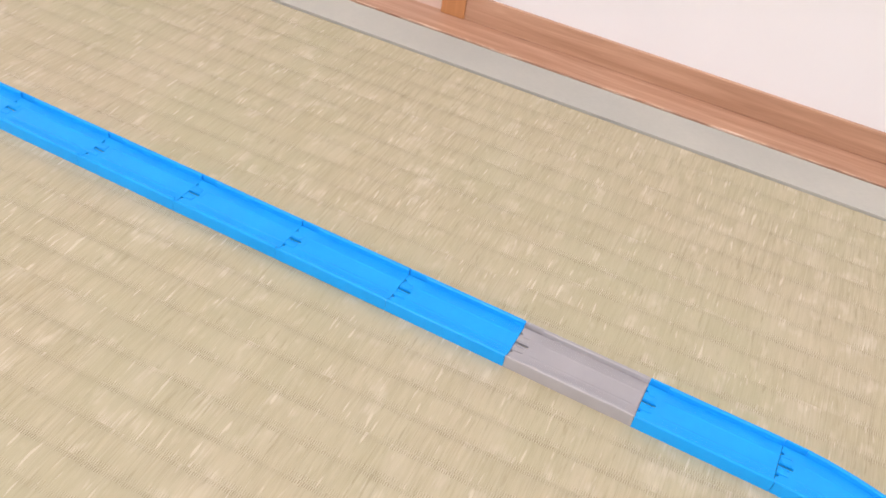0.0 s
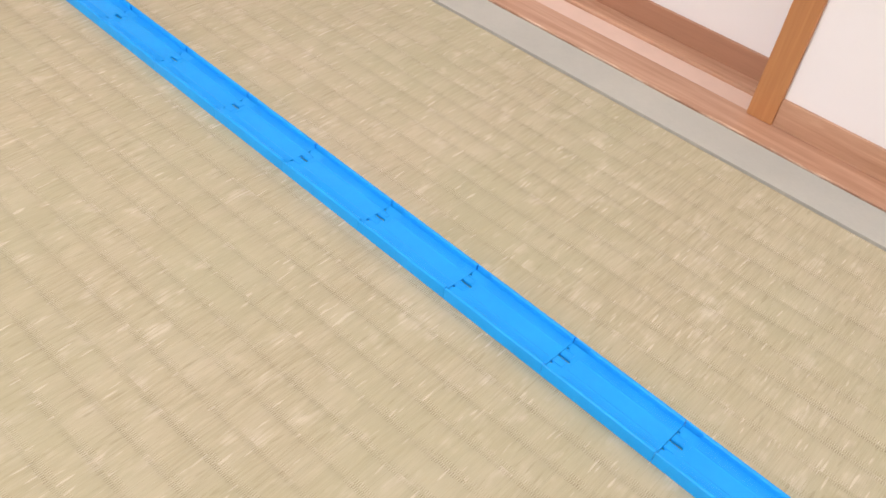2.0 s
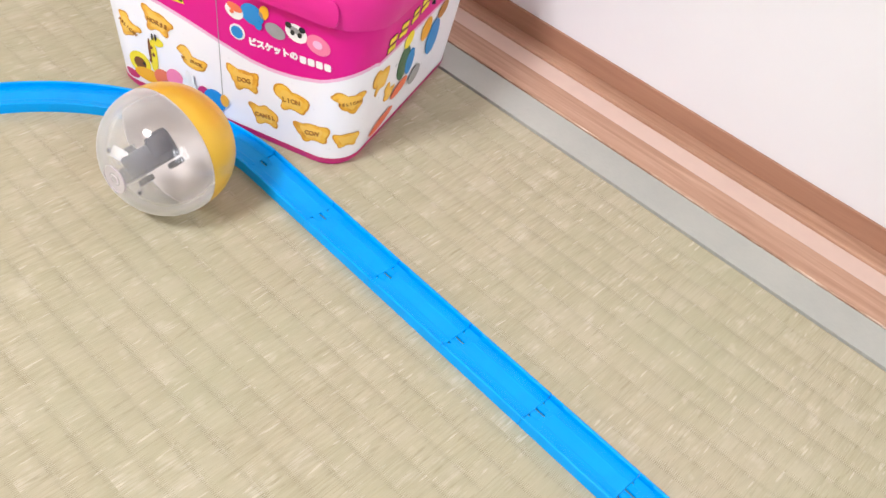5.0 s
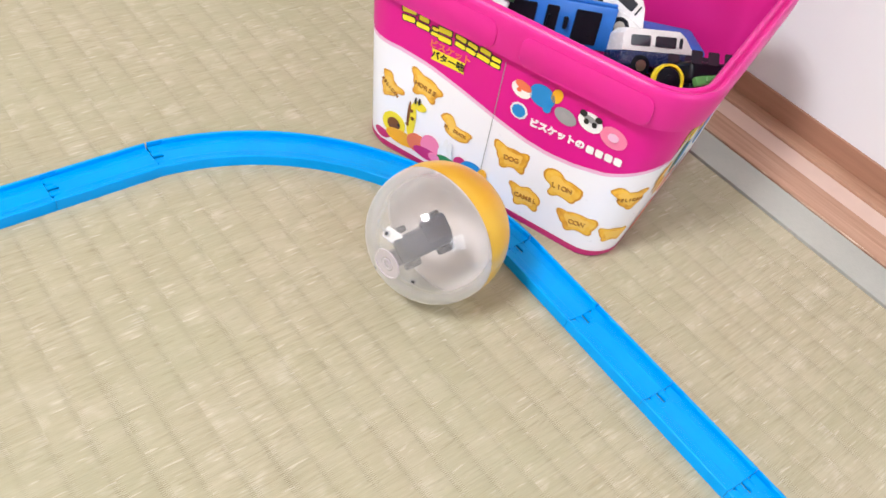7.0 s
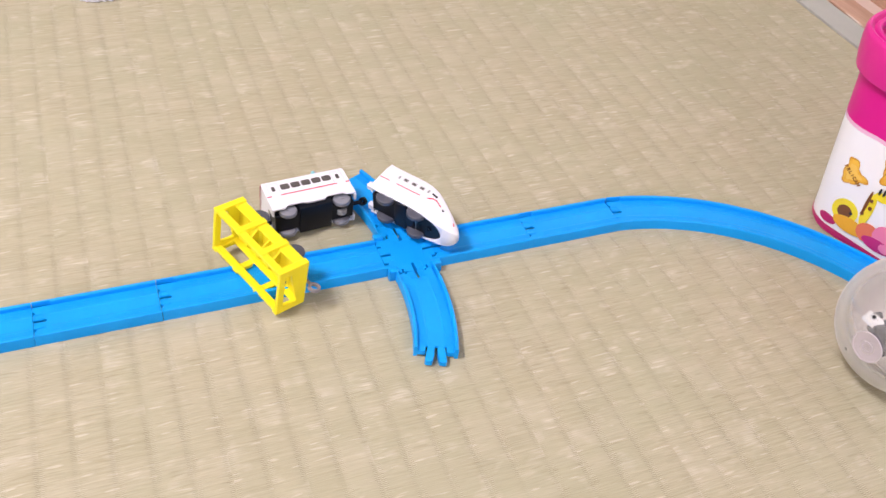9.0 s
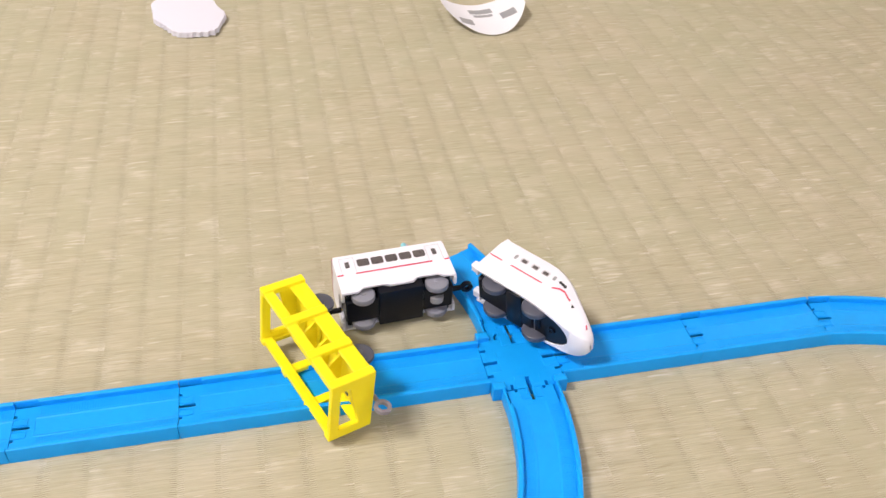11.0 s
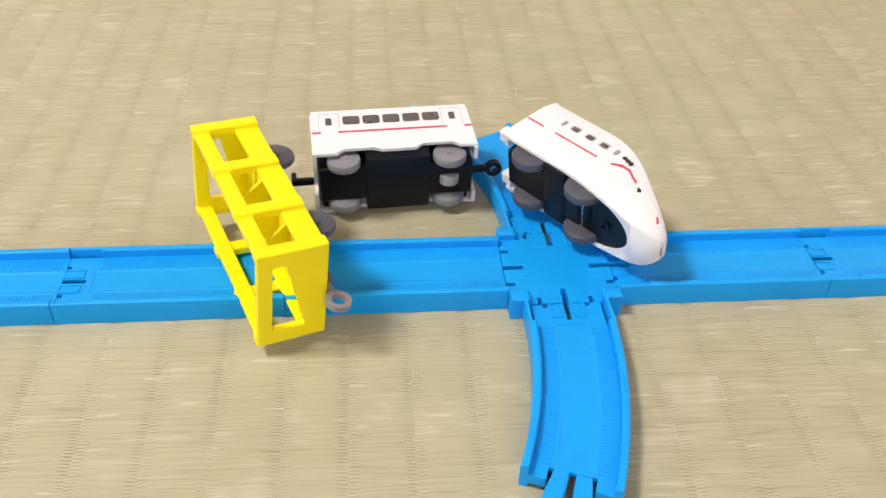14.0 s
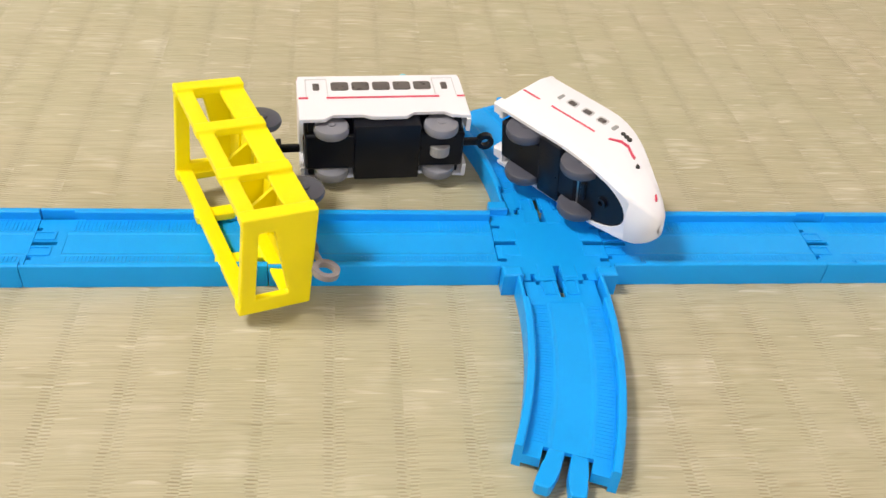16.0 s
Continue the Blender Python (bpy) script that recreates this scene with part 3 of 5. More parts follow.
# the run along the doors
LX, AX = 0.0562, -2.0
X_START = Vector((0.1500, 0.2712, 0))
dirx = Vector((math.cos(radians(AX)), math.sin(radians(AX)), 0))
first = build_rail(Way(LX), M_BLUE, "straight_rail", BLUE_LABEL, G_STRAIGHT, m=pose(*X_START, 0, 0, AX))
for k in range(1, 12):
    p = X_START + dirx * (LX * k)
    if k == 10:
        build_rail(Way(LX), M_GREYP, "straight_rail", "grey plastic toy train straight rail between blue ones", G_STRAIGHT, m=pose(*p, 0, 0, AX))
    else:
        copy_thing(first, pose(*p, 0, 0, AX))
p = X_START + dirx * (LX * 12)
build_rail(Way(0.135 * radians(45), -45), M_BLUE, "curved_rail", "bright blue plastic toy train curved rail", "curved rails of the toy track", m=pose(*p, 0, 0, AX))

# the run across the mat, through the crossing
LY, AY, C = 0.0580, 90.5, 0.0147
second = None
diry = Vector((math.cos(radians(AY)), math.sin(radians(AY)), 0))
for k in (1, 2, 3, 4, 5, 6):
    p = diry * (-C - LY * k)
    if second is None:
        second = build_rail(Way(LY), M_BLUE, "straight_rail", BLUE_LABEL, G_STRAIGHT, m=pose(*p, 0, 0, AY))
    else:
        copy_thing(second, pose(*p, 0, 0, AY))
for k in (0, 1):
    copy_thing(second, pose(*(diry * (C + LY * k)), 0, 0, AY))
# the wide curve between the two runs
c0 = diry * (C + 2 * LY)
chord = X_START - c0
mid_a = math.degrees(math.atan2(chord.y, chord.x))
way = Way(chord.length / (2 * math.sin(radians(42))) * radians(84), -84)
build_rail(way, M_BLUE, "curved_rail", "bright blue plastic toy train curved rail beside the bucket", "curved rails of the toy track", m=pose(*c0, 0, 0, mid_a + 42))


def build_crossing():
    x = thing("crossing_rail", pose(0, 0, 0, 0, 0, AY - 90), "bright blue plastic toy rail crossing plate", "toy rail", "crossing of the toy track")
    bm = bmesh.new()
    box(bm, -C + 0.0056, C - 0.0056, -C + 0.0056, C - 0.0056, 0.0, FLOOR + 0.0002)
    part("plate", bm, M_BLUE, x)
    for sx in (1, -1):
        for sy in (1, -1):
            bm = bmesh.new()
            q = C + 0.0006
            i = WIDE / 2 - WALL - 0.0008
            pts = [(q - 0.0034, i + 0.0008), (q, i + 0.0008), (q, q - 0.0006), (q - 0.0034, q - 0.0006)]
            prism(bm, [(sx * a, sy * b) for a, b in (pts if sx * sy > 0 else pts[::-1])], 0.0, H + 0.0002, bev=0.0006)
            part("corner_block", bm, M_BLUE, x)
    for ang in (0, 90, 180, 270):
        for u0, u1 in ((-0.0050, -0.0011), (0.0011, 0.0050)):
            bm = bmesh.new()
            box(bm, C - 0.0062, C - 0.0014, u0, u1, FLOOR - 0.001, FLOOR + 0.00036, 0.00014, 1, pose(0, 0, 0, 0, 0, ang))
            part("prong", bm, M_BLUE, x)
        # the edge of each side, with a long slot in the middle and a short one on either hand
        k, e = C - 0.0056, C - 0.00006
        lim = C - 0.0004 if ang % 180 == 0 else k
        for u0, u1, x1 in ((-lim, -0.0074, e), (-0.0074, -0.0062, C - 0.0024), (-0.0062, -0.0008, e), (0.0008, 0.0062, e), (0.0062, 0.0074, C - 0.0024), (0.0074, lim, e)):
            bm = bmesh.new()
            box(bm, k, x1, u0, u1, 0.0, FLOOR + 0.0002, 0, 1, pose(0, 0, 0, 0, 0, ang))
            part("edge_tab", bm, M_BLUE, x)
    return x


build_crossing()
build_rail(Way(0.0575, -23.5), M_BLUE, "curved_rail", "short blue plastic curved toy rail with a loose pronged end", "branch rails at the crossing", prongs=True, wide=0.0221, m=pose(C, -0.0001, 0, 0, 0, 2.5))
build_rail(Way(0.0545, 24), M_BLUE, "curved_rail", "short blue plastic toy rail curving off the crossing, loose end", "branch rails at the crossing", wide=0.0218, m=pose(-C, -0.0005, 0, 0, 0, 181.5))
# a small grey sticker lies in the channel
bm = bmesh.new()
box(bm, -0.0055, 0.0055, -0.003, 0.003, 0, 0.0003)
st = solo("sticker", bm, M_GREYP, "small grey paper sticker stuck in a blue rail", "sticker")
st.matrix_world = pose(0.003, -0.249, FLOOR + 0.0002, 0, 0, AY)


# ---- toy train ----
def wheel(parent, m, r=0.0049, h=0.0030, mat=None):
    mat = mat or M_WHEEL
    bm = bmesh.new()
    disc(bm, r, h, Matrix(), 32, 0.0009)
    w = part("wheel", bm, mat, parent, "grey plastic wheel", True)
    w.matrix_local = m
    bm = bmesh.new()
    disc(bm, r * 0.26, 0.0005, pose(0, 0, h / 2 + 0.0001), 18, 0.0002)
    part("hub", bm, mat, w, smooth=True)
    return w


def flat(parent, name, outline, z, mat, label="", t=0.00025, m=None):
    """A thin printed patch, outline in the side's own plane."""
    bm = bmesh.new()
    prism(bm, outline, z, z + t)
    ob = part(name, bm, mat, parent, label)
    if m is not None:
        ob.matrix_local = m
    return ob


def rect(x0, x1, y0, y1, r=0.0):
    if r:
        return [((x0 + x1) / 2 + a, (y0 + y1) / 2 + b) for a, b in rounded(x1 - x0, y1 - y0, r, 3)]
    return [(x0, y0), (x1, y0), (x1, y1), (x0, y1)]


def side_at(sign, half):
    """The plane of a car's side: x along the car, y up; sign +1 for the left side (+y)."""
    return Matrix(((1, 0, 0, 0), (0, 0, sign, sign * half), (0, 1, 0, 0), (0, 0, 0, 1)))


def coupler(parent, x, z, sgn, mat, name="coupler", ring=True):
    bm = bmesh.new()
    if ring:
        box(bm, min(x, x + sgn * 0.005), max(x, x + sgn * 0.005), -0.0011, 0.0011, z - 0.0008, z + 0.0008, 0.0003)
        disc(bm, 0.0025, 0.0018, pose(x + sgn * 0.0066, 0, z), 24, hole=0.0012)
    else:
        box(bm, min(x, x + sgn * 0.0065), max(x, x + sgn * 0.0065), -0.0011, 0.0011, z - 0.0008, z + 0.0008, 0.0003)
        box(bm, min(x + sgn * 0.0050, x + sgn * 0.0065), max(x + sgn * 0.0050, x + sgn * 0.0065), -0.0011, 0.0011, z, z + 0.0035, 0.0003)
    return part(name, bm, mat, parent, "black plastic coupling" if mat is M_BLACK else "grey plastic coupling ring")


CAR_L, CAR_W, CAR_H, SKIRT = 0.0477, 0.0216, 0.0263, 0.0030


def middle_car():
    """Own frame: x along the car, z up from the wheels' foot."""
    c = thing("train_car", Matrix(), "white toy train carriage with maroon roof, tipped on its side", "toy train car", "cars of the toy train")
    l, w = CAR_L / 2, CAR_W / 2
    # shell, open below: side walls with stepped skirts, ends
    skirt = [(-l, SKIRT), (-l + 0.0070, SKIRT), (-l + 0.0090, SKIRT + 0.0020), (-l + 0.0175, SKIRT + 0.0020), (-l + 0.0200, SKIRT + 0.0008), (l - 0.0180, SKIRT + 0.0008),
             (l - 0.0160, SKIRT + 0.0028), (l - 0.0072, SKIRT + 0.0028), (l - 0.0052, SKIRT + 0.0012), (l, SKIRT + 0.0006), (l, CAR_H - 0.0030), (l - 0.0005, CAR_H - 0.0012), (-l + 0.0005, CAR_H - 0.0012), (-l, CAR_H - 0.0030)]
    for sign in (1, -1):
        bm = bmesh.new()
        prism(bm, skirt, -0.0011, 0.0, bev=0.0003)
        part("side_wall", bm, M_WHITE, c).matrix_local = side_at(sign, w)
    for sx in (1, -1):
        bm = bmesh.new()
        xx = sorted((sx * l, sx * (l - 0.0011)))
        box(bm, xx[0], xx[1], -w + 0.0011, w - 0.0011, 0.0105, CAR_H - 0.0012)
        for a, b in ((-w + 0.0011, -w + 0.0050), (w - 0.0050, w - 0.0011)):
            box(bm, xx[0], xx[1], a, b, SKIRT, 0.0105)
        part("end_wall", bm, M_WHITE, c)
    bm = bmesh.new()
    rings = []
    for x in (-l, l):
        rings.append([(x, y, z) for y, z in ((-w, CAR_H - 0.0030), (-w + 0.0006, CAR_H - 0.0016), (-w + 0.0020, CAR_H - 0.0006), (-w + 0.0055, CAR_H), (w - 0.0055, CAR_H), (w - 0.0020, CAR_H - 0.0006), (w - 0.0006, CAR_H - 0.0016), (w, CAR_H - 0.0030), (w - 0.0011, CAR_H - 0.0034), (-w + 0.0011, CAR_H - 0.0034))])
    loft(bm, rings)
    part("roof", bm, M_ROOF, c, "maroon roof")
    bm = bmesh.new()
    box(bm, 0.006, 0.012, -0.002, 0.002, CAR_H, CAR_H + 0.003, 0.0008, 2)
    box(bm, 0.0075, 0.0105, -0.0065, 0.0035, CAR_H + 0.003, CAR_H + 0.0052, 0.0009, 2)
    lever = part("lever", bm, M_LEVERP, c, "lilac plastic lever on the roof")
    bm = bmesh.new()
    box(bm, 0.0068, 0.0092, -0.0085, -0.0045, CAR_H + 0.0004, CAR_H + 0.0040, 0.0009, 2)
    part("knob", bm, M_LEVERB, lever, "aqua knob")
    # chassis
    bm = bmesh.new()
    box(bm, -l + 0.0014, l - 0.0014, -w + 0.0050, w - 0.0050, 0.0022, 0.0125, 0.0006)
    part("chassis", bm, M_BLACK, c, "black plastic underframe", True)
    for x0, x1, z in ((-0.0089, 0.0097, 0.0014), (-l + 0.0022, -l + 0.0045, 0.0040), (l - 0.0045, l - 0.0022, 0.0040)):
        bm = bmesh.new()
        box(bm, x0, x1, -w + 0.0016, w - 0.0016, z, 0.0120, 0.0006, 2)
        part("motor_cover" if z < 0.002 else "cross_beam", bm, M_BLACK, c, "black plastic cover", True)
    for x in (-0.0151, 0.0156):
        for sign in (1, -1):
            wheel(c, pose(x, sign * (w - 0.0037), 0.0037, -90 * sign, 0, 0))
        bm = bmesh.new()
        disc(bm, 0.0008, CAR_W - 0.009, pose(x, 0, 0.0037, 90, 0, 0), 10)
        part("axle", bm, M_STEEL, c, "steel axle")
    bm = bmesh.new()
    disc(bm, 0.0030, 0.0032, pose(0.0155, 0.0, 0.0030, 90, 0, 0), 18, 0.0003)
    part("drive_gear", bm, M_GREYP, c, "small pale gear")
    coupler(c, -l, 0.0050, -1, M_BLACK, ring=False)
    coupler(c, l - 0.001, 0.0060, 1, M_BLACK)
    # prints on both sides
    for sign in (1, -1):
        mm = side_at(sign, w)
        for x in (-l + 0.0054, l - 0.0054):
            flat(c, "door_window", rect(x - 0.0009, x + 0.0009, 0.0172, 0.0206, 0.0003), 0.0, M_WINDOW, "dark printed door window", m=mm)
        for k in range(5):
            x = -0.01175 + k * 0.00595
            flat(c, "window", rect(x - 0.0025, x + 0.0025, 0.0171, 0.0212, 0.0008), 0.0, M_WINDOW, "dark printed window", m=mm)
        for sx in (1, -1):
            for x0, x1, z0, z1 in ((l - 0.0086, l - 0.0084, 0.0142, 0.0232), (l - 0.0084, l - 0.0024, 0.0230, 0.0232), (l - 0.0026, l - 0.0024, 0.0142, 0.0230)):
                flat(c, "door_line", rect(*sorted((sx * x0, sx * x1)), z0, z1), 0.0, M_LINE, "thin grey door outline", t=0.00012, m=mm)
        for x0, x1 in ((-0.0158, 0.0163), (-l + 0.0003, -l + 0.0030), (l - 0.0024, l - 0.0002)):
            flat(c, "stripe", rect(x0, x1, 0.0130, 0.0136), 0.0, M_RED, "thin red stripe", m=mm)
    return c


def lead_car():
    """The nose car: x forward, z up from the wheels' foot, origin under the rear end."""
    c = thing("train_car", Matrix(), "white toy bullet train nose car tipped over the crossing", "toy train car", "cars of the toy train")
    w = CAR_W / 2
    # shell sections along the car: half width, roof height, foot height
    secs = [(0.0, w, CAR_H, SKIRT), (0.010, w, CAR_H, SKIRT), (0.021, w, CAR_H, SKIRT), (0.0255, w, CAR_H - 0.0003, SKIRT), (0.0290, w - 0.0001, CAR_H - 0.0011, SKIRT - 0.0002), (0.0330, w - 0.0003, CAR_H - 0.0027, SKIRT - 0.0004), (0.0370, w - 0.0007, CAR_H - 0.0050, SKIRT - 0.0006), (0.0410, w - 0.0014, CAR_H - 0.0078, SKIRT - 0.0008),
            (0.0450, w - 0.0021, CAR_H - 0.0107, SKIRT - 0.0010), (0.0480, w - 0.0029, CAR_H - 0.0128, SKIRT - 0.0010), (0.0505, w - 0.0038, CAR_H - 0.0146, SKIRT - 0.0006), (0.0525, w - 0.0049, CAR_H - 0.0160, SKIRT + 0.0001), (0.0540, w - 0.0060, CAR_H - 0.0172, SKIRT + 0.0010), (0.0550, w - 0.0072, CAR_H - 0.0182, SKIRT + 0.0019), (0.0555, w - 0.0084, CAR_H - 0.0191, SKIRT + 0.0027)]

    def ring(x, hw, top, foot, inset):
        hw, top = hw - inset, top - inset
        body = top - foot
        q = min(1.0, max(0.0, (x - 0.030) / 0.018))
        foots = [(hw * (0.93 - 0.10 * q), foot), (hw * (0.982 - 0.03 * q), foot + body * (0.035 + 0.03 * q)), (hw, foot + body * (0.10 + 0.12 * q))]
        pts = [(-a, b) for a, b in foots]
        pts.append((-hw, foot + body * 0.30))
        pts.append((-hw, foot + body * 0.70))
        for k in range(7):
            a = math.pi * (1 - k / 6.0)
            ex = 0.55
            cx, sz = math.cos(a), math.sin(a)
            pts.append((math.copysign(abs(cx) ** ex, cx) * hw * 0.985, foot + body * 0.74 + (abs(sz) ** 0.8) * body * 0.26))
        pts.append((hw, foot + body * 0.70))
        pts.append((hw, foot + body * 0.30))
        pts += foots[::-1]
        return [(x, a, b) for a, b in pts]

    bm = bmesh.new()
    outer = [ring(*s, 0.0) for s in secs]
    inner = [ring(s[0] - (0.0011 if i == len(secs) - 1 else 0), s[1], s[2], s[3], 0.0011) for i, s in enumerate(secs)]
    vo = loft(bm, outer, (False, True), closed=False)
    vi = loft(bm, inner, (False, True), closed=False)
    n = len(outer[0])
    for i in range(n - 1):
        bm.faces.new((vo[0][i], vo[0][i + 1], vi[0][i + 1], vi[0][i]))
    for a, b in zip(range(len(secs) - 1), range(1, len(secs))):
        for i in (0, n - 1):
            bm.faces.new((vo[a][i], vo[b][i], vi[b][i], vi[a][i]))
    # the underside of the nose tip is closed by a slight bulge
    under = {}
    for a in range(9, len(secs) - 1):
        arcs = []
        for k in (a, a + 1):
            p, q = vo[k][0], vo[k][n - 1]
            row = [p]
            for f in (0.2, 0.4, 0.6, 0.8):
                row.append(under.setdefault((k, f), bm.verts.new(p.co.lerp(q.co, f) - Vector((0, 0, 0.0036 * f * (1 - f))))) if (k, f) not in under else under[(k, f)])
            arcs.append(row + [q])
        for i in range(5):
            bm.faces.new((arcs[0][i], arcs[1][i], arcs[1][i + 1], arcs[0][i + 1]))
    part("shell", bm, M_WHITE, c, "white moulded shell", True)
    bm = bmesh.new()
    rr = [[(x, y, z) for y, z in ((-w + 0.0046, CAR_H - 0.0030), (-w + 0.0044, CAR_H - 0.0001), (-w + 0.0060, CAR_H + 0.0003), (w - 0.0060, CAR_H + 0.0003), (w - 0.0044, CAR_H - 0.0001), (w - 0.0046, CAR_H - 0.0030))] for x in (0.0006, 0.0212)]
    loft(bm, rr)
    part("roof", bm, M_ROOF2, c, "dark maroon roof")
    bm = bmesh.new()
    rr = []
    for x, hw, z in ((0.0214, 0.0068, CAR_H - 0.0001), (0.0255, 0.0068, CAR_H - 0.0003), (0.0300, 0.0062, CAR_H - 0.0013), (0.0345, 0.0050, CAR_H - 0.0034), (0.0375, 0.0025, CAR_H - 0.0052)):
        rr.append([(x, y * hw, z - (abs(y) ** 3) * 0.0012 + 0.0004) for y in (-1, -0.7, -0.3, 0.3, 0.7, 1)] + [(x, hw, z - 0.0035), (x, -hw, z - 0.0035)])
    loft(bm, rr)
    part("windscreen", bm, M_DARKGLASS, c, "black windscreen", True)
    for sign in (1, -1):
        bm = bmesh.new()
        disc(bm, 0.0017, 0.001, Matrix.Translation((0.0440, sign * 0.0034, CAR_H - 0.0100)) @ Euler((radians(-28 * sign), radians(38), 0)).to_matrix().to_4x4() @ Matrix.Diagonal((1.6, 0.7, 0.6, 1)), 18)
        part("headlight", bm, M_DARKGLASS, c, "black headlight")
    # rear wall posts
    for sign in (1, -1):
        bm = bmesh.new()
        ys = sorted((sign * (w - 0.0012), sign * (w - 0.0050)))
        box(bm, 0.0, 0.0012, ys[0], ys[1], SKIRT + 0.0006, CAR_H - 0.002)
        box(bm, -0.0028, 0.0002, ys[0], ys[1], 0.0038, 0.0072, 0.0005)
        part("end_post", bm, M_WHITE, c)
    bm = bmesh.new()
    box(bm, 0.0, 0.0012, -w + 0.0012, w - 0.0012, 0.0118, CAR_H - 0.002)
    part("end_wall", bm, M_WHITE, c)
    # chassis
    bm = bmesh.new()
    box(bm, 0.0016, 0.0300, -w + 0.0045, w - 0.0045, 0.0024, 0.0130, 0.0008)
    part("chassis", bm, M_BLACK, c, "black plastic underframe", True)
    bm = bmesh.new()
    box(bm, 0.0165, 0.0245, -w + 0.0016, w - 0.0016, 0.0020, 0.0125, 0.0008, 2)
    part("motor_cover", bm, M_BLACK, c, "black plastic cover", True)
    bm = bmesh.new()
    prism(bm, [(0.029, -0.0088), (0.036, -0.0086), (0.041, -0.0076), (0.0445, -0.0056), (0.0462, -0.0030), (0.0466, 0), (0.0462, 0.0030), (0.0445, 0.0056), (0.041, 0.0076), (0.036, 0.0086), (0.029, 0.0088)], 0.0030, 0.0080)
    part("battery_cover", bm, M_BLACK, c, "black plastic cover", True)
    bm = bmesh.new()
    arc = [(0.0468 - 0.0150 * (1 - math.cos(a)), 0.0086 * math.sin(a)) for a in [radians(d) for d in range(-78, 79, 12)]]
    out = [(0.0500, 0.0030), (0.0496, 0.0060), (0.0470, 0.0076), (0.0440, 0.0088), (0.0400, 0.0097), (0.0350, 0.0103)]
    out = [(x - 0.0006, y * 0.90) for x, y in out]
    prism(bm, arc + out[::-1] + [(x, -y) for x, y in out], SKIRT - 0.0006, SKIRT + 0.0042)
    part("nose_floor", bm, M_WHITE, c)
    bm = bmesh.new()
    disc(bm, 0.0016, 0.0012, pose(0.0390, 0, 0.0028), 16, hole=0.0008)
    part("screw_boss", bm, M_BLACK, c)
    bm = bmesh.new()
    box(bm, 0.0318, 0.0334, -0.0030, 0.0030, 0.0022, 0.0034, 0.0003)
    part("switch", bm, M_BLACK, c)
    for x in (0.0105, 0.0305):
        for sign in (1, -1):
            wheel(c, pose(x, sign * (w - 0.0037), 0.0037, -90 * sign, 0, 0), 0.0056, 0.0030, M_WHEELD)
        bm = bmesh.new()
        disc(bm, 0.0008, CAR_W - 0.009, pose(x, 0, 0.0037, 90, 0, 0), 10)
        part("axle", bm, M_STEEL, c, "steel axle")
    for sign in (1, -1):
        mm = side_at(sign, w - 0.0001)
        flat(c, "stripe", rect(0.0004, 0.0066, 0.0122, 0.0127), 0.0, M_RED, "thin red stripe", m=mm)
        flat(c, "stripe", rect(0.0110, 0.0265, 0.0123, 0.0128), 0.0, M_RED, "thin red stripe", m=mm)
        wave = [(0.0311, 0.0128), (0.0342, 0.0143), (0.0363, 0.0143), (0.0385, 0.0130), (0.0402, 0.0123)]
        for k in range(4):
            a, b = wave[k], wave[k + 1]
            depth = (0.0003, 0.0006, 0.0008, 0.0011)[k]
            flat(c, "stripe", [a, b, (b[0], b[1] + 0.0006), (a[0], a[1] + 0.0006)], -depth - 0.0003, M_RED, "red swoosh", t=0.0008, m=mm)
        flat(c, "mark", [(0.0419, 0.0115), (0.0432, 0.0111), (0.0424, 0.0104)], -0.0024, M_INK, "small black arrow", t=0.0016, m=mm)
        flat(c, "stripe", [(0.0506, 0.0084), (0.0519, 0.0071), (0.0522, 0.0075), (0.0509, 0.0088)], -0.0050, M_RED, "small red nose mark", t=0.0012, m=mm)
        flat(c, "door_window", rect(0.0094, 0.0105, 0.0163, 0.0187, 0.0003), 0.0, M_GREYPRINT, m=mm)
        # recessed windows kept flat: bevel and hollow shading painted as grey and dark patches
        for x in (0.0142, 0.0196, 0.0248):
            flat(c, "window", rect(x - 0.0017, x + 0.0017, 0.0164, 0.0188, 0.0006), 0.0, M_LINE, "grey patch painting the bevel shading of a recessed window", m=mm)
            flat(c, "window_hollow", rect(x - 0.0011, x + 0.0013, 0.0166, 0.0182, 0.0004), 0.0001, M_WINDOW, "dark patch painting the shade in a recessed window", m=mm)
        flat(c, "door_window", rect(0.0285, 0.0297, 0.0166, 0.0187, 0.0003), -0.0002, M_GREYPRINT, t=0.0004, m=mm)
        for k in range(3):
            flat(c, "mark", rounded_at(0.0322 + k * 0.0013, 0.0174 - 0.0003 * k, 0.0007), -0.0004, M_INK, "small black emblem", t=0.0004, m=mm)
    return c


def rounded_at(x, y, r):
    return [(x + r * math.cos(2 * math.pi * k / 10), y + r * math.sin(2 * math.pi * k / 10)) for k in range(10)]


def frame_from(origin, along, up):
    """A pose from an origin, the direction of own x and, roughly, of own z."""
    x = Vector(along).normalized()
    z = Vector(up)
    z = (z - x * z.dot(x)).normalized()
    y = z.cross(x)
    m = Matrix((x, y, z)).transposed().to_4x4()
    m.translation = Vector(origin)
    return m


# the middle car lies on its side with the wheels towards the crossing's near side
def placed(corner, along, up, offset):
    """A pose from a corner of a thing that lies at offset in its own frame."""
    m = frame_from((0, 0, 0), along, up)
    m.translation = Vector(corner) - m.to_3x3() @ Vector(offset)
    return m


mc = middle_car()
mc.matrix_world = placed((-0.0306, -0.0662, 0.0219), (-0.081, 0.997, 0.001), (-0.996, -0.081, 0.039), (-CAR_L / 2, -CAR_W / 2, SKIRT))
lc = lead_car()
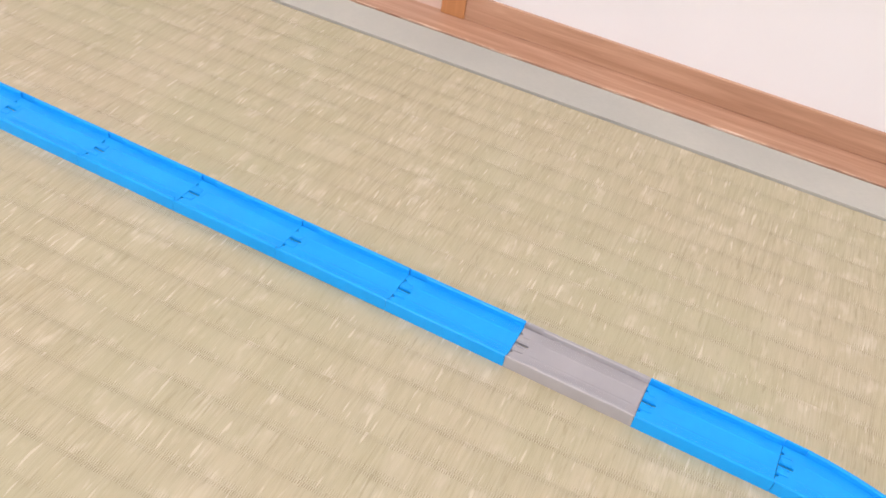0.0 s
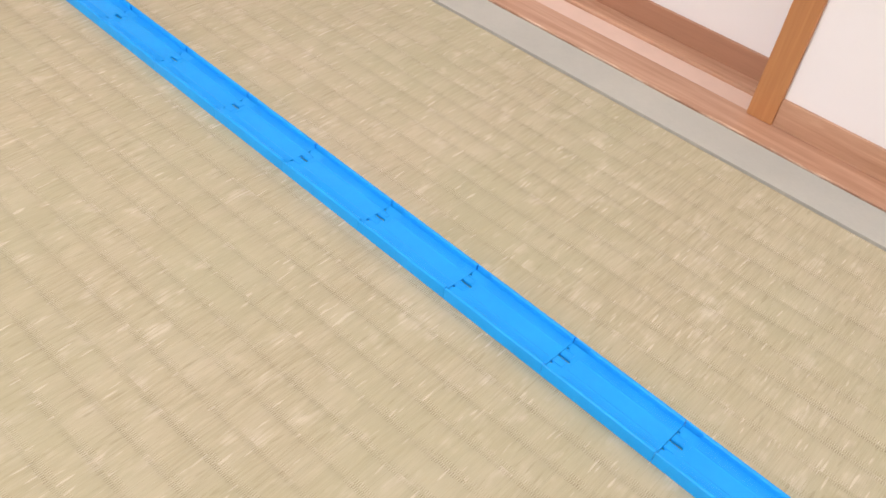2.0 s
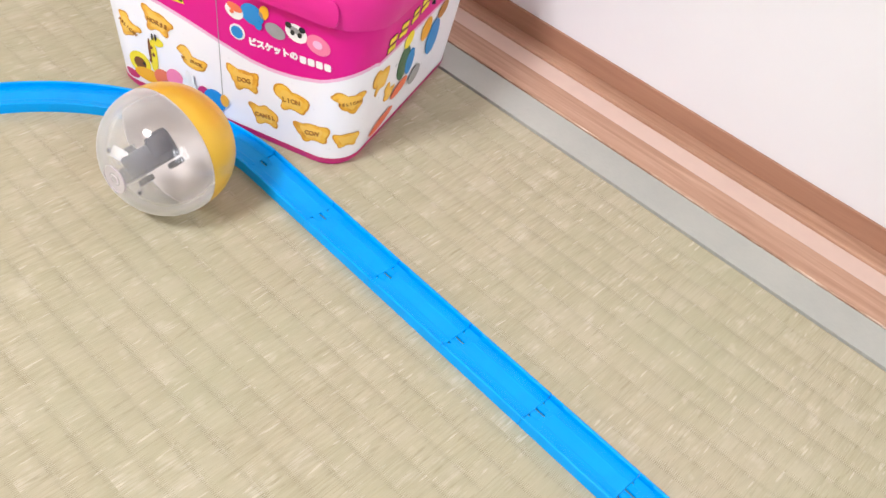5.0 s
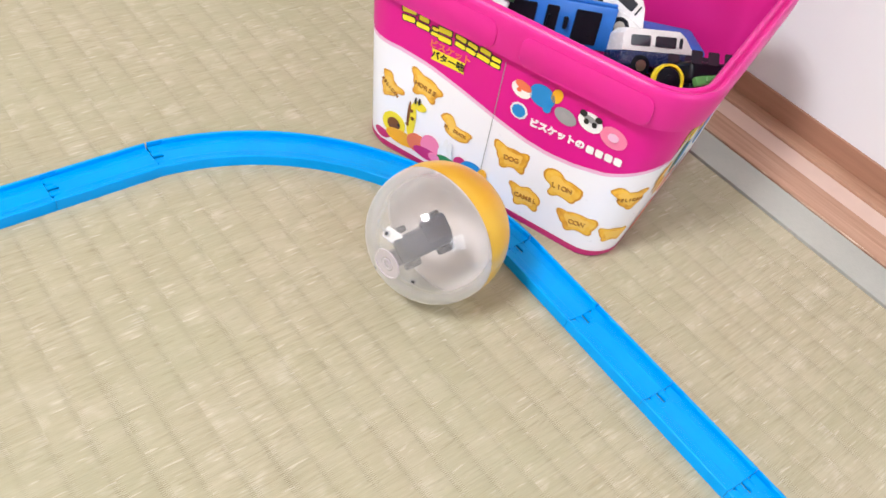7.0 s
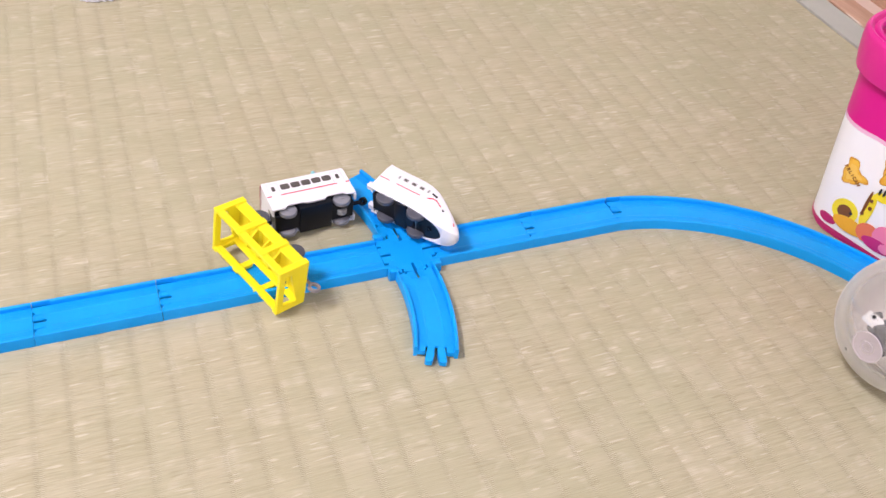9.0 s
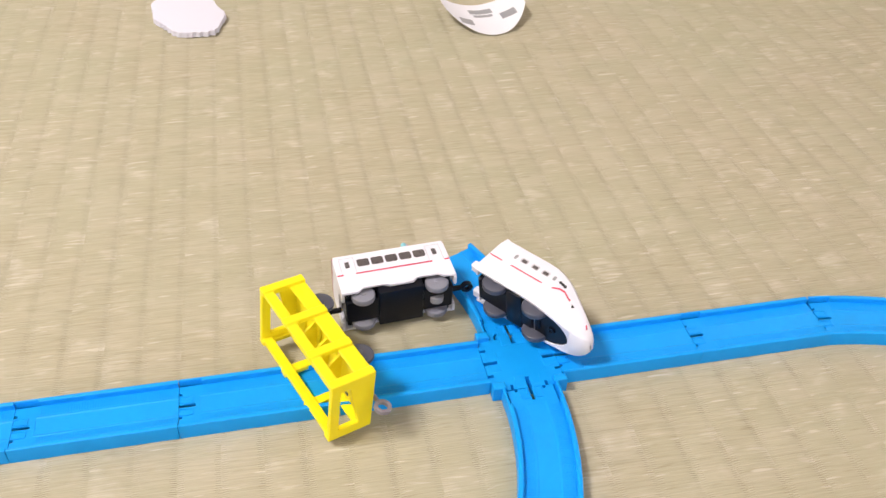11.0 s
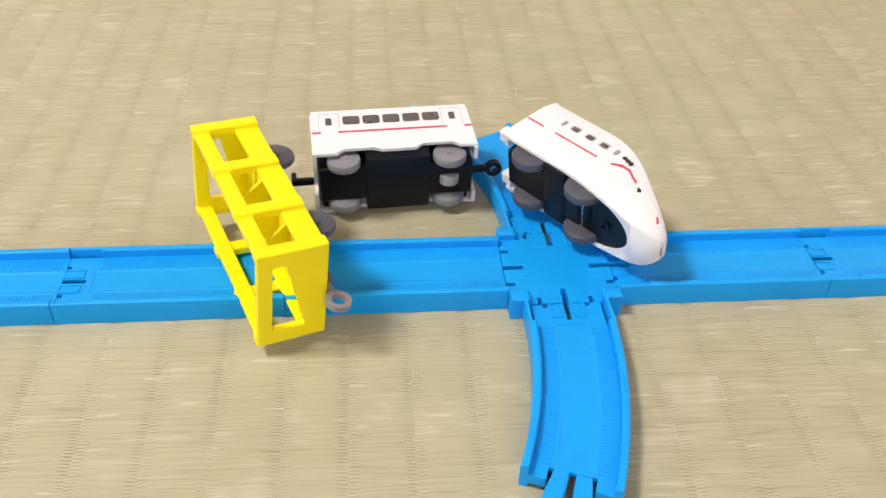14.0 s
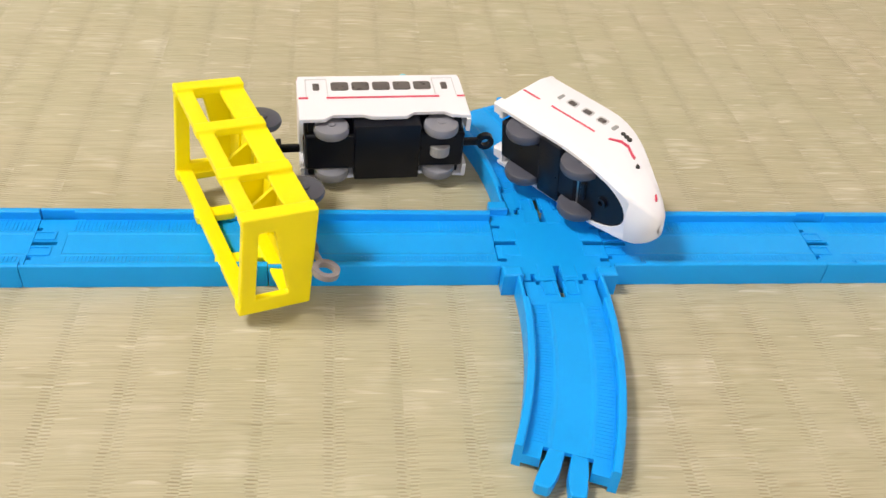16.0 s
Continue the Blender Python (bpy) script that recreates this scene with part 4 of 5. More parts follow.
lc.matrix_world = placed((-0.0315, -0.0123, 0.0280), (0.804, 0.594, 0.001), (-0.588, 0.796, 0.142), (0, -CAR_W / 2, SKIRT))


def cage_wagon():
    """Yellow open-frame wagon: x along, z up from the wheels' foot."""
    c = thing("cage_wagon", Matrix(), "bright yellow plastic open-frame toy wagon, tipped on its side", "toy train car", "cars of the toy train")
    l, w, z0, z1 = 0.0279, 0.01325, 0.0050, 0.0221
    b, zm = 0.0036, z0 + 0.0064
    bm = bmesh.new()
    box(bm, -l + 0.0010, l - 0.0010, -w + 0.0012, w - 0.0012, z0, z0 + 0.0030, 0.0004)
    for k in range(4):
        x = -0.018 + k * 0.012
        box(bm, x - 0.0008, x + 0.0008, -w + 0.003, w - 0.003, z0 + 0.0028, z0 + 0.0036)
    part("floor_pan", bm, M_YELLOW, c)
    for x in (-0.0095, 0.0000, 0.0095):
        bm = bmesh.new()
        prism(bm, [(-0.0080, z0 + 0.0028), (0.0080, z0 + 0.0028), (0.0014, z0 + 0.0100), (-0.0014, z0 + 0.0100)], x - 0.0005, x + 0.0005, Matrix(((0, 0, 1, 0), (1, 0, 0, 0), (0, 1, 0, 0), (0, 0, 0, 1))))
        part("wedge", bm, M_YELLOW, c)
    # sides and ends are one moulding with soft edges
    bm = bmesh.new()
    for sign in (1, -1):
        ys = sorted((sign * (w + 0.0004), sign * (w - 0.0016)))
        yl = sorted((sign * (w - 0.0002), sign * (w - 0.0016)))
        box(bm, -l + 0.0002, l - 0.0002, yl[0], yl[1], z0, zm)
        box(bm, -l, l, ys[0], ys[1], z1 - 0.0038, z1)
        yp = sorted((sign * (w + 0.0012), sign * (w - 0.0011)))
        for x in (-l + 0.0200, -l + 0.0385):
            box(bm, x - b / 2, x + b / 2, yp[0], yp[1], z0 + 0.0004, z1 + 0.0005)
        for x in (-l + b / 2 - 0.0004, l - b / 2 + 0.0004):
            box(bm, x - b / 2, x + b / 2, yp[0], yp[1], z0, z1 + 0.0005)
    for sx in (1, -1):
        xs = sorted((sx * (l + 0.0004), sx * (l - 0.0016)))
        prism(bm, [(-w + 0.0014, z0), (w - 0.0014, z0), (w - 0.0014, z0 + 0.0105), (-w + 0.0014, z0 + 0.0052)], xs[0], xs[1], Matrix(((0, 0, 1, 0), (1, 0, 0, 0), (0, 1, 0, 0), (0, 0, 0, 1))))
        box(bm, xs[0], xs[1], -w - 0.0004, w + 0.0004, z1 - 0.0034, z1 + 0.0003)
        for sy in (1, -1):
            yy = sorted((sy * (w + 0.0004), sy * (w - 0.0032)))
            box(bm, xs[0], xs[1], yy[0], yy[1], z0, z1)
    frame_part = part("frame", bm, M_YELLOW, c, "yellow moulded open frame", True)
    fuse = frame_part.modifiers.new("fuse", "REMESH")
    fuse.mode, fuse.voxel_size, fuse.use_smooth_shade = "VOXEL", 0.00026, True
    soften = frame_part.modifiers.new("soften", "SMOOTH")
    soften.factor, soften.iterations = 0.5, 4
    for x in (-0.0150, 0.0150):
        bm = bmesh.new()
        box(bm, x - 0.0028, x + 0.0028, -0.0055, 0.0055, z0 - 0.0028, z0, 0.0004)
        part("axle_box", bm, M_YELLOW, c)
        bm = bmesh.new()
        disc(bm, 0.0008, 0.017, pose(x, 0, 0.0034, 90, 0, 0), 10)
        part("axle", bm, M_STEEL, c, "steel axle")
        for sign in (1, -1):
            wheel(c, pose(x, sign * 0.0092, 0.0034, -90 * sign, 0, 0), 0.0050, 0.0022, M_WHEELD)
    bm = bmesh.new()
    box(bm, l - 0.001, l + 0.0034, -0.0009, 0.0009, 0.0038, 0.0050, 0.0003)
    disc(bm, 0.0032, 0.0015, pose(l + 0.0053, 0, 0.0042, 82, 0, 0), 26, hole=0.0019)
    part("coupler", bm, M_RINGP, c, "grey plastic coupling ring")
    return c


wg = cage_wagon()
wg.matrix_world = placed((-0.0319, -0.0835, 0.0066), (0.922, 0.382, -0.059), (0.385, -0.920, 0.076), (-0.0279, -0.01325, 0.0050))


# ---- capsule ----
CAP = frame_from((0.1436, 0.2138, 0.0358), (-0.16, -0.02, 0.37), (-0.19, 0.977, 0.075))
MAT_IN = CAP.inverted() @ frame_from((0.1461, 0.2011, 0.038), (0.231, 0.891, 0.392), (0.586, -0.448, 0.675))
M_LINING = plastic("pale_lining", (0.74, 0.67, 0.63), 0.5)
M_NAVYGREY = plastic("navy_grey_plastic", (0.003, 0.005, 0.020), 0.4, spec=0.15)


def capsule():
    c = thing("toy_capsule", Matrix(), "round toy capsule, gold half and clear half, with toy parts inside", "toy capsule")
    r, t = 0.0355, 0.0011
    for sgn, mat, nm in ((1, M_GOLD, "gold_half"), (-1, M_CLEAR, "clear_half")):
        bm = bmesh.new()
        prof = [(r * math.cos(radians(a)), sgn * (0.0022 + (r - 0.0022) * math.sin(radians(a)))) for a in range(0, 90, 6)]
        prof = [(r, 0.0001 * sgn)] + prof
        inn = [(x - t if x > 2 * t else x, z - sgn * t) for x, z in prof[1:]]
        line = prof + [(0.0006, sgn * r)] + [(0.0006, sgn * (r - t))] + inn[::-1] + [(r - t, 0.0001 * sgn)]
        seg = 56
        cols = []
        for k in range(seg):
            a = 2 * math.pi * k / seg
            cols.append([bm.verts.new((x * math.cos(a), x * math.sin(a), z)) for x, z in line])
        for k in range(seg):
            p, q = cols[k], cols[(k + 1) % seg]
            for i in range(len(line) - 1):
                bm.faces.new((p[i], p[i + 1], q[i + 1], q[i]))
        half = part(nm, bm, mat, c, "metallic gold plastic half" if sgn > 0 else "milky clear plastic half", True)
        if sgn > 0:
            bm = bmesh.new()
            cols = []
            pale = [(r - 0.0001, 0.00003), (r - t - 0.0004, 0.00003)] + [((r - t - 0.0004) * math.cos(radians(a)), 0.0006 + (r - t - 0.0010) * math.sin(radians(a))) for a in range(0, 90, 6)] + [(0.0004, r - t - 0.0004)]
            for k in range(seg):
                a = 2 * math.pi * k / seg
                cols.append([bm.verts.new((x * math.cos(a), x * math.sin(a), z)) for x, z in pale])
            for k in range(seg):
                p, q = cols[k], cols[(k + 1) % seg]
                for i in range(len(pale) - 1):
                    bm.faces.new((p[i], p[i + 1], q[i + 1], q[i]))
            part("lining", bm, M_LINING, half, "pale uncoated inside of the gold half", True)
        # small raised vent rims; a black disc paints the shade of each hole
        for k in range(3):
            a = 2 * math.pi * k / 3 + (0.6 if sgn > 0 else 0.0)
            tilt = radians(25)
            d = Vector((math.sin(tilt) * math.cos(a), math.sin(tilt) * math.sin(a), sgn * math.cos(tilt)))
            bm = bmesh.new()
            q = d.to_track_quat("Z", "Y").to_matrix().to_4x4()
            disc(bm, 0.0019, 0.0008, Matrix.Translation(d * (r - 0.0002)) @ q, 16, hole=0.0010)
            part("vent_rim", bm, mat, half)
            bm = bmesh.new()
            disc(bm, 0.0010, 0.0003, Matrix.Translation(d * (r + 0.0001)) @ q, 12)
            part("vent_shade", bm, M_INK, half, "black disc painting the shade in a vent hole")
    # a lilac disc round the clear pole, with raised rings
    bm = bmesh.new()
    disc(bm, 0.0076, 0.0006, pose(0, 0, -math.sqrt(r * r - 0.0076 ** 2) - 0.0003), 32)
    pole = part("pole_disc", bm, M_CLEAR2, c, "lilac moulded disc on the clear half", True)
    for rr, hh in ((0.0080, 0.0073), (0.0030, 0.0021)):
        bm = bmesh.new()
        disc(bm, rr, 0.0008, pose(0, 0, -math.sqrt(r * r - 0.0076 ** 2) - 0.0007), 32, hole=hh)
        part("raised_ring", bm, M_CLEAR2, pole, "", True)
    # dark toy vehicle inside, resting low in the clear half
    inside = MAT_IN
    for dx, dy, dz, sx, sy, sz, mat, nm in ((0.001, 0, 0, 0.028, 0.013, 0.012, M_NAVYGREY, "toy_body"), (0.009, 0.003, 0.002, 0.013, 0.012, 0.010, M_NAVYGREY, "toy_cab"), (-0.013, -0.002, -0.001, 0.008, 0.009, 0.007, M_BLACK, "toy_nose")):
        bm = bmesh.new()
        box(bm, dx - sx / 2, dx + sx / 2, dy - sy / 2, dy + sy / 2, dz - sz / 2, dz + sz / 2, 0.0018, 2, inside)
        part(nm, bm, mat, c, "dark grey toy vehicle inside", True)
    for dx in (-0.008, 0.010):
        for dy in (-0.009, 0.009):
            bm = bmesh.new()
            disc(bm, 0.0046, 0.003, inside @ pose(dx, dy, -0.006, 90, 0, 0), 20, 0.0005)
            part("toy_wheel", bm, M_BLACK, c, "", True)
    bm = bmesh.new()
    prism(bm, rounded(0.009, 0.006, 0.001, 2), 0, 0.0003, CAP.inverted() @ Matrix.Translation((0.139, 0.1884, 0.0417)) @ Euler((0.9, 0.2, 0.4)).to_matrix().to_4x4())
    part("paper_scrap", bm, M_WHITEPRINT, c, "small white paper scrap inside")
    return c


cp = capsule()
cp.matrix_world = CAP


# ---- bucket ----
BU, BV = Vector((0.9449, 0.3275, 0)), Vector((-0.3275, 0.9449, 0))
BW0, BD0, BW1, BD1, BH = 0.1667, 0.1595, 0.1955, 0.1725, 0.1254
B_C = Vector((0.1051, 0.2781, 0)) + BV * (BD0 / 2)


def bucket_ring(z, grow=0.0, r=0.020, seg=8):
    f = z / BH
    w, d = BW0 + (BW1 - BW0) * f + 2 * grow, BD0 + (BD1 - BD0) * f + 2 * grow
    return [(x, y, z) for x, y in rounded(w, d, max(0.004, r + grow + 0.006 * f), seg)]


def bucket_front(u, z, out=0.0):
    """A place on the bucket's front: u across from the middle, z up."""
    f = z / BH
    return Vector((u, -(BD0 + (BD1 - BD0) * f) / 2 - out, z))


FRONT_TILT = math.degrees(math.atan2((BD1 - BD0) / 2, BH))


def front_pose(u, z, out=0.0, roll=0.0):
    p = bucket_front(u, z, out)
    return pose(p.x, p.y, p.z) @ Matrix.Rotation(radians(90 + FRONT_TILT), 4, "X") @ Matrix.Rotation(radians(roll), 4, "Z")


def side_pose(v, z, out=0.0, roll=0.0):
    f = z / BH
    x = (BW0 + (BW1 - BW0) * f) / 2 + out
    return pose(x, v, z) @ Matrix.Rotation(radians(90), 4, "Z") @ Matrix.Rotation(radians(90 + math.degrees(math.atan2((BW1 - BW0) / 2, BH))), 4, "X") @ Matrix.Rotation(radians(roll), 4, "Z")


def wave_height(u):
    """The edge between the magenta and the white of the wrap, along the front."""
    knots = ((-0.0861, 0.0715), (-0.0608, 0.0727), (-0.0415, 0.0712), (-0.0201, 0.0664), (0.0003, 0.0610), (0.0206, 0.0566), (0.0357, 0.0556), (0.0509, 0.0573), (0.0660, 0.0612), (0.0811, 0.0683), (0.0962, 0.0767))
    for (a, p), (b, q) in zip(knots, knots[1:]):
        if u <= b:
            f = max(0.0, (u - a) / (b - a))
            return p + (q - p) * f
    return knots[-1][1]


def build_bucket():
    b = thing("toy_bucket", Matrix.Translation(B_C) @ Matrix((BU, BV, Vector((0, 0, 1)))).transposed().to_4x4(), "pink plastic bucket with a printed biscuit wrap, full of toy vehicles", "bucket")
    bm = bmesh.new()
    t = 0.0016
    zs = [0.0, 0.003, BH * 0.5, BH - 0.004]
    outer = [bucket_ring(z, -0.0012 if z == 0 else 0.0) for z in zs]
    inner = [bucket_ring(z, -t) for z in (BH - 0.004, BH * 0.5, 0.003)]
    loft(bm, outer + inner, (True, True))
    part("body", bm, M_PINK, b, "pink plastic tub", True)
    # rolled rim with a ledge
    bm = bmesh.new()
    prof = [(-0.0014, BH - 0.024), (0.0008, BH - 0.0245), (0.0042, BH - 0.023), (0.0050, BH - 0.018), (0.0054, BH - 0.008), (0.0052, BH - 0.003), (0.0045, BH - 0.0010), (0.0034, BH), (0.0022, BH - 0.0005), (0.0016, BH - 0.0020), (0.0008, BH - 0.0026), (0.0001, BH - 0.0022), (-0.0005, BH - 0.0010), (-0.0016, BH - 0.0005), (-0.0028, BH - 0.0010), (-0.0036, BH - 0.0028), (-0.0036, BH - 0.005), (-0.0016, BH - 0.008)]
    rings = []
    for g, z in prof:
        rings.append(bucket_ring(z, g))
    rings.append(rings[0])
    loft(bm, rings, (False, False))
    bmesh.ops.remove_doubles(bm, verts=bm.verts, dist=1e-6)
    part("rim", bm, M_PINK, b, "thick rolled pink rim", True)
    bm = bmesh.new()
    loft(bm, [bucket_ring(BH - 0.0085, -0.0012), bucket_ring(BH - 0.0085, -0.0042), bucket_ring(BH - 0.0100, -0.0042), bucket_ring(BH - 0.0100, -0.0012)], (False, False))
    part("inner_ledge", bm, M_PINK, b)
    # handle tab plates on the front rim
    for u0, u1 in ((-0.070, -0.006), (0.008, 0.080)):
        bm = bmesh.new()
        w = u1 - u0
        prism(bm, rounded(w, 0.017, 0.006, 5), 0.0, 0.0009, bev=0.0006)
        ob = part("rim_tab", bm, M_PINK, b, smooth=True)
        ob.matrix_local = front_pose((u0 + u1) / 2, BH - 0.0135, 0.0050)
    # the wrap: magenta above, white below, following the corners
    zt = BH - 0.026

    def wrap(lo, hi, grow, mat, name, label, n=14):
        bm = bmesh.new()
        loft(bm, [[place(k, lo(k) + (hi(k) - lo(k)) * j / n, grow) for k in range(len(DENSE))] for j in range(n + 1)], (False, False))
        return part(name, bm, mat, b, label, True)

    def place(k, z, grow):
        f = z / BH
        w, d = BW0 + (BW1 - BW0) * f + 2 * grow, BD0 + (BD1 - BD0) * f + 2 * grow
        r = 0.020 + grow + 0.006 * f
        kind, s = DENSE[k]
        if kind == "f":
            return ((-w / 2 + r) + (w - 2 * r) * s, -d / 2, z)
        if kind == "b":
            return ((w / 2 - r) - (w - 2 * r) * s, d / 2, z)
        if kind == "r":
            return (w / 2, (-d / 2 + r) + (d - 2 * r) * s, z)
        if kind == "l":
            return (-w / 2, (d / 2 - r) - (d - 2 * r) * s, z)
        cx, cy, a0 = {"fr": (w / 2 - r, -d / 2 + r, 270), "rb": (w / 2 - r, d / 2 - r, 0), "bl": (-w / 2 + r, d / 2 - r, 90), "lf": (-w / 2 + r, -d / 2 + r, 180)}[kind]
        a = radians(a0 + 90 * s)
        return (cx + r * math.cos(a), cy + r * math.sin(a), z)

    DENSE = []
    for side, cor in (("f", "fr"), ("r", "rb"), ("b", "bl"), ("l", "lf")):
        for k in range(24):
            DENSE.append((side, k / 24))
        for k in range(8):
            DENSE.append((cor, k / 8))

    def wave(k):
        x = place(k, 0.05, 0.0)[0]
        kind = DENSE[k][0]
        if kind in ("f", "lf", "fr"):
            return wave_height(x)
        if kind in ("b", "bl", "rb"):
            return wave_height(-x)
        lo_, hi_ = wave_height(0.085), wave_height(-0.085)
        return lo_ + (hi_ - lo_) * (0.5 - 0.5 * math.cos(math.pi * DENSE[k][1]))

    wrap(lambda k: 0.0045, lambda k: wave(k), 0.0003, M_LABEL, "white_wrap", "white part of the printed wrap")
    wrap(lambda k: wave(k) - 0.0002, lambda k: wave(k) + 0.0022, 0.0005, M_PALEPINK, "wave_line", "pale pink wavy line", 2)
    wrap(lambda k: wave(k) + 0.0018, lambda k: zt, 0.0003, M_PINKLAB, "magenta_wrap", "magenta part of the printed wrap")
    wrap(lambda k: 0.0030, lambda k: 0.0060, 0.0006, M_CRIMSON, "base_line", "crimson line along the foot", 2)
    # fold line of the wrap
    bm = bmesh.new()
    p0, p1 = bucket_front(0.0004, 0.006, 0.0006), bucket_front(0.0004, zt - 0.002, 0.0006)
    box(bm, -0.00017, 0.00017, 0, 0.0002, 0, (p1 - p0).length)
    ob = part("wrap_seam", bm, M_GREYPRINT, b, "thin seam of the wrap")
    ob.matrix_local = pose(p0.x, p0.y, p0.z, FRONT_TILT)
    return b


bucket = build_bucket()


def front_point(u, z, out=0.0):
    """A place on the wrap: u across from the front's middle, going round the corners, z up; with the turn there."""
    f = z / BH
    w, d, r = BW0 + (BW1 - BW0) * f, BD0 + (BD1 - BD0) * f, 0.020 + 0.006 * f
    lim = w / 2 - r
    s = max(0.0, abs(u) - lim)
    a = min(s / r, radians(90))
    rest = s - a * r
    sg = 1 if u >= 0 else -1
    x = sg * (min(abs(u), lim) + (r + out) * math.sin(a))
    y = -d / 2 + r - (r + out) * math.cos(a) + rest
    return Vector((x, y, z)), sg * math.degrees(a)


def wrap_patch(name, outline, u, z, roll, out, mat, label="", t=0.0002):
    """A printed patch that follows the wrap round the corners."""
    c, s = math.cos(radians(roll)), math.sin(radians(roll))
    bm = bmesh.new()
    prism(bm, [(x * c - y * s, x * s + y * c) for x, y in outline], 0, t)
    lo, hi = min(v.co.x for v in bm.verts), max(v.co.x for v in bm.verts)
    x = lo + 0.0025
    while x < hi - 0.0005:
        bmesh.ops.bisect_plane(bm, geom=list(bm.verts) + list(bm.edges) + list(bm.faces), plane_co=(x, 0, 0), plane_no=(1, 0, 0))
        x += 0.0025
    for v in bm.verts:
        v.co = front_point(u + v.co.x, z + v.co.y, out + v.co.z)[0]
    return part(name, bm, mat, bucket, label)


def wrap_word(word, u, z, size, roll, mat, out=0.0011, bold=0.00008):
    """Lettering that follows the wrap, letter by letter."""
    c, s = math.cos(radians(roll)), math.sin(radians(roll))
    step = size * 0.72
    for k, ch in enumerate(word):
        if ch == " ":
            continue
        q = (k - (len(word) - 1) / 2) * step
        p, yaw = front_point(u + q * c, z + q * s, out)
        writing("writing", ch, size, pose(p.x, p.y, p.z, 0, 0, yaw) @ Matrix.Rotation(radians(90 + FRONT_TILT), 4, "X") @ Matrix.Rotation(radians(roll), 4, "Z"), mat, bucket, "brown letter", bold=bold)


def front_word(word, size, u, z, out, roll, mat, label, bold):
    """Lettering across the flat front, letter by letter."""
    for k, ch in enumerate(word):
        q = (k - (len(word) - 1) / 2) * size
        writing("writing", ch, size, front_pose(u + q * math.cos(radians(roll)), z + q * math.sin(radians(roll)), out, roll), mat, bucket, label, bold=bold)


def print_patch(name, outline, m, mat, parent=bucket, label="", t=0.0002):
    bm = bmesh.new()
    prism(bm, outline, 0, t)
    ob = part(name, bm, mat, parent, label)
    ob.matrix_local = m
    return ob


LEGS = ((-0.24, -0.34, 0.11, 0.14), (0.24, -0.34, 0.11, 0.14))
BISCUITS = {
    # animal-shaped biscuits as overlapping rounds: middle and half sizes within a unit box
    "horse": ((0.0, 0.0, 0.39, 0.33), (-0.38, 0.30, 0.13, 0.15), (-0.27, 0.16, 0.15, 0.20), (0.38, 0.06, 0.12, 0.12), *LEGS),
    "dog": ((0.0, -0.02, 0.41, 0.33), (-0.34, 0.24, 0.15, 0.18), (-0.40, 0.36, 0.08, 0.13), (0.38, 0.20, 0.08, 0.16), *LEGS),
    "lion": ((0.10, -0.06, 0.39, 0.33), (-0.22, 0.20, 0.26, 0.29), (0.42, 0.02, 0.09, 0.15), *LEGS),
    "camel": ((0.0, -0.02, 0.40, 0.33), (0.04, 0.20, 0.14, 0.17), (-0.40, 0.26, 0.11, 0.13), (-0.31, 0.10, 0.11, 0.20), *LEGS),
    "cow": ((0.0, -0.02, 0.45, 0.34), (-0.40, 0.18, 0.11, 0.19), (0.40, 0.10, 0.10, 0.18), *LEGS),
    "pelican": ((0.02, -0.06, 0.32, 0.30), (-0.26, 0.22, 0.17, 0.19), (-0.42, 0.20, 0.09, 0.08), (0.34, 0.20, 0.15, 0.11), (0.05, -0.36, 0.12, 0.13)),
    "duck": ((0.06, -0.12, 0.38, 0.26), (-0.26, 0.24, 0.20, 0.22), (-0.44, 0.20, 0.08, 0.08), (0.40, 0.06, 0.10, 0.12)),
}


def biscuit_outline(kind, w, h):
    """The outer edge of the rounds, seen from the middle, a little smoothed."""
    n, reach = 72, []
    for k in range(n):
        c, s = math.cos(2 * math.pi * k / n), math.sin(2 * math.pi * k / n)
        far = 0.1
        for x, y, rx, ry in BISCUITS[kind]:
            qa, qb, qc = (c / rx) ** 2 + (s / ry) ** 2, x * c / rx ** 2 + y * s / ry ** 2, (x / rx) ** 2 + (y / ry) ** 2 - 1
            if qb * qb >= qa * qc:
                far = max(far, (qb + math.sqrt(qb * qb - qa * qc)) / qa)
        reach.append(far)
    for _ in range(2):
        reach = [(reach[k - 1] + 2 * reach[k] + reach[(k + 1) % n]) / 4 for k in range(n)]
    return [(r * w * math.cos(2 * math.pi * k / n), r * h * math.sin(2 * math.pi * k / n)) for k, r in enumerate(reach)]


def biscuit(u, z, w, h, roll, kind, word, place=None):
    shape = biscuit_outline(kind, w, h)
    sizes = ((1.03, M_BISCUIT_EDGE, "brown edge of a printed biscuit"), (0.93, M_BISCUIT, "printed golden biscuit"), (0.62, M_BISCUIT_PALE, "pale middle of a printed biscuit"))
    for k, (f, mat, label) in enumerate(sizes):
        pts = [(x * f, y * f) for x, y in shape]
        if place is None:
            wrap_patch("biscuit_picture", pts, u, z, roll, 0.0005 + 0.00012 * k, mat, label, 0.0001)
        else:
            print_patch("biscuit_picture", pts, place(u, z, 0.0005 + 0.00012 * k, roll), mat, label=label, t=0.0001)
    if word and place is None:
        wrap_word(word, u, z - 0.001, 0.0044 * min(1, 4.6 / len(word)), roll, M_BROWN2)


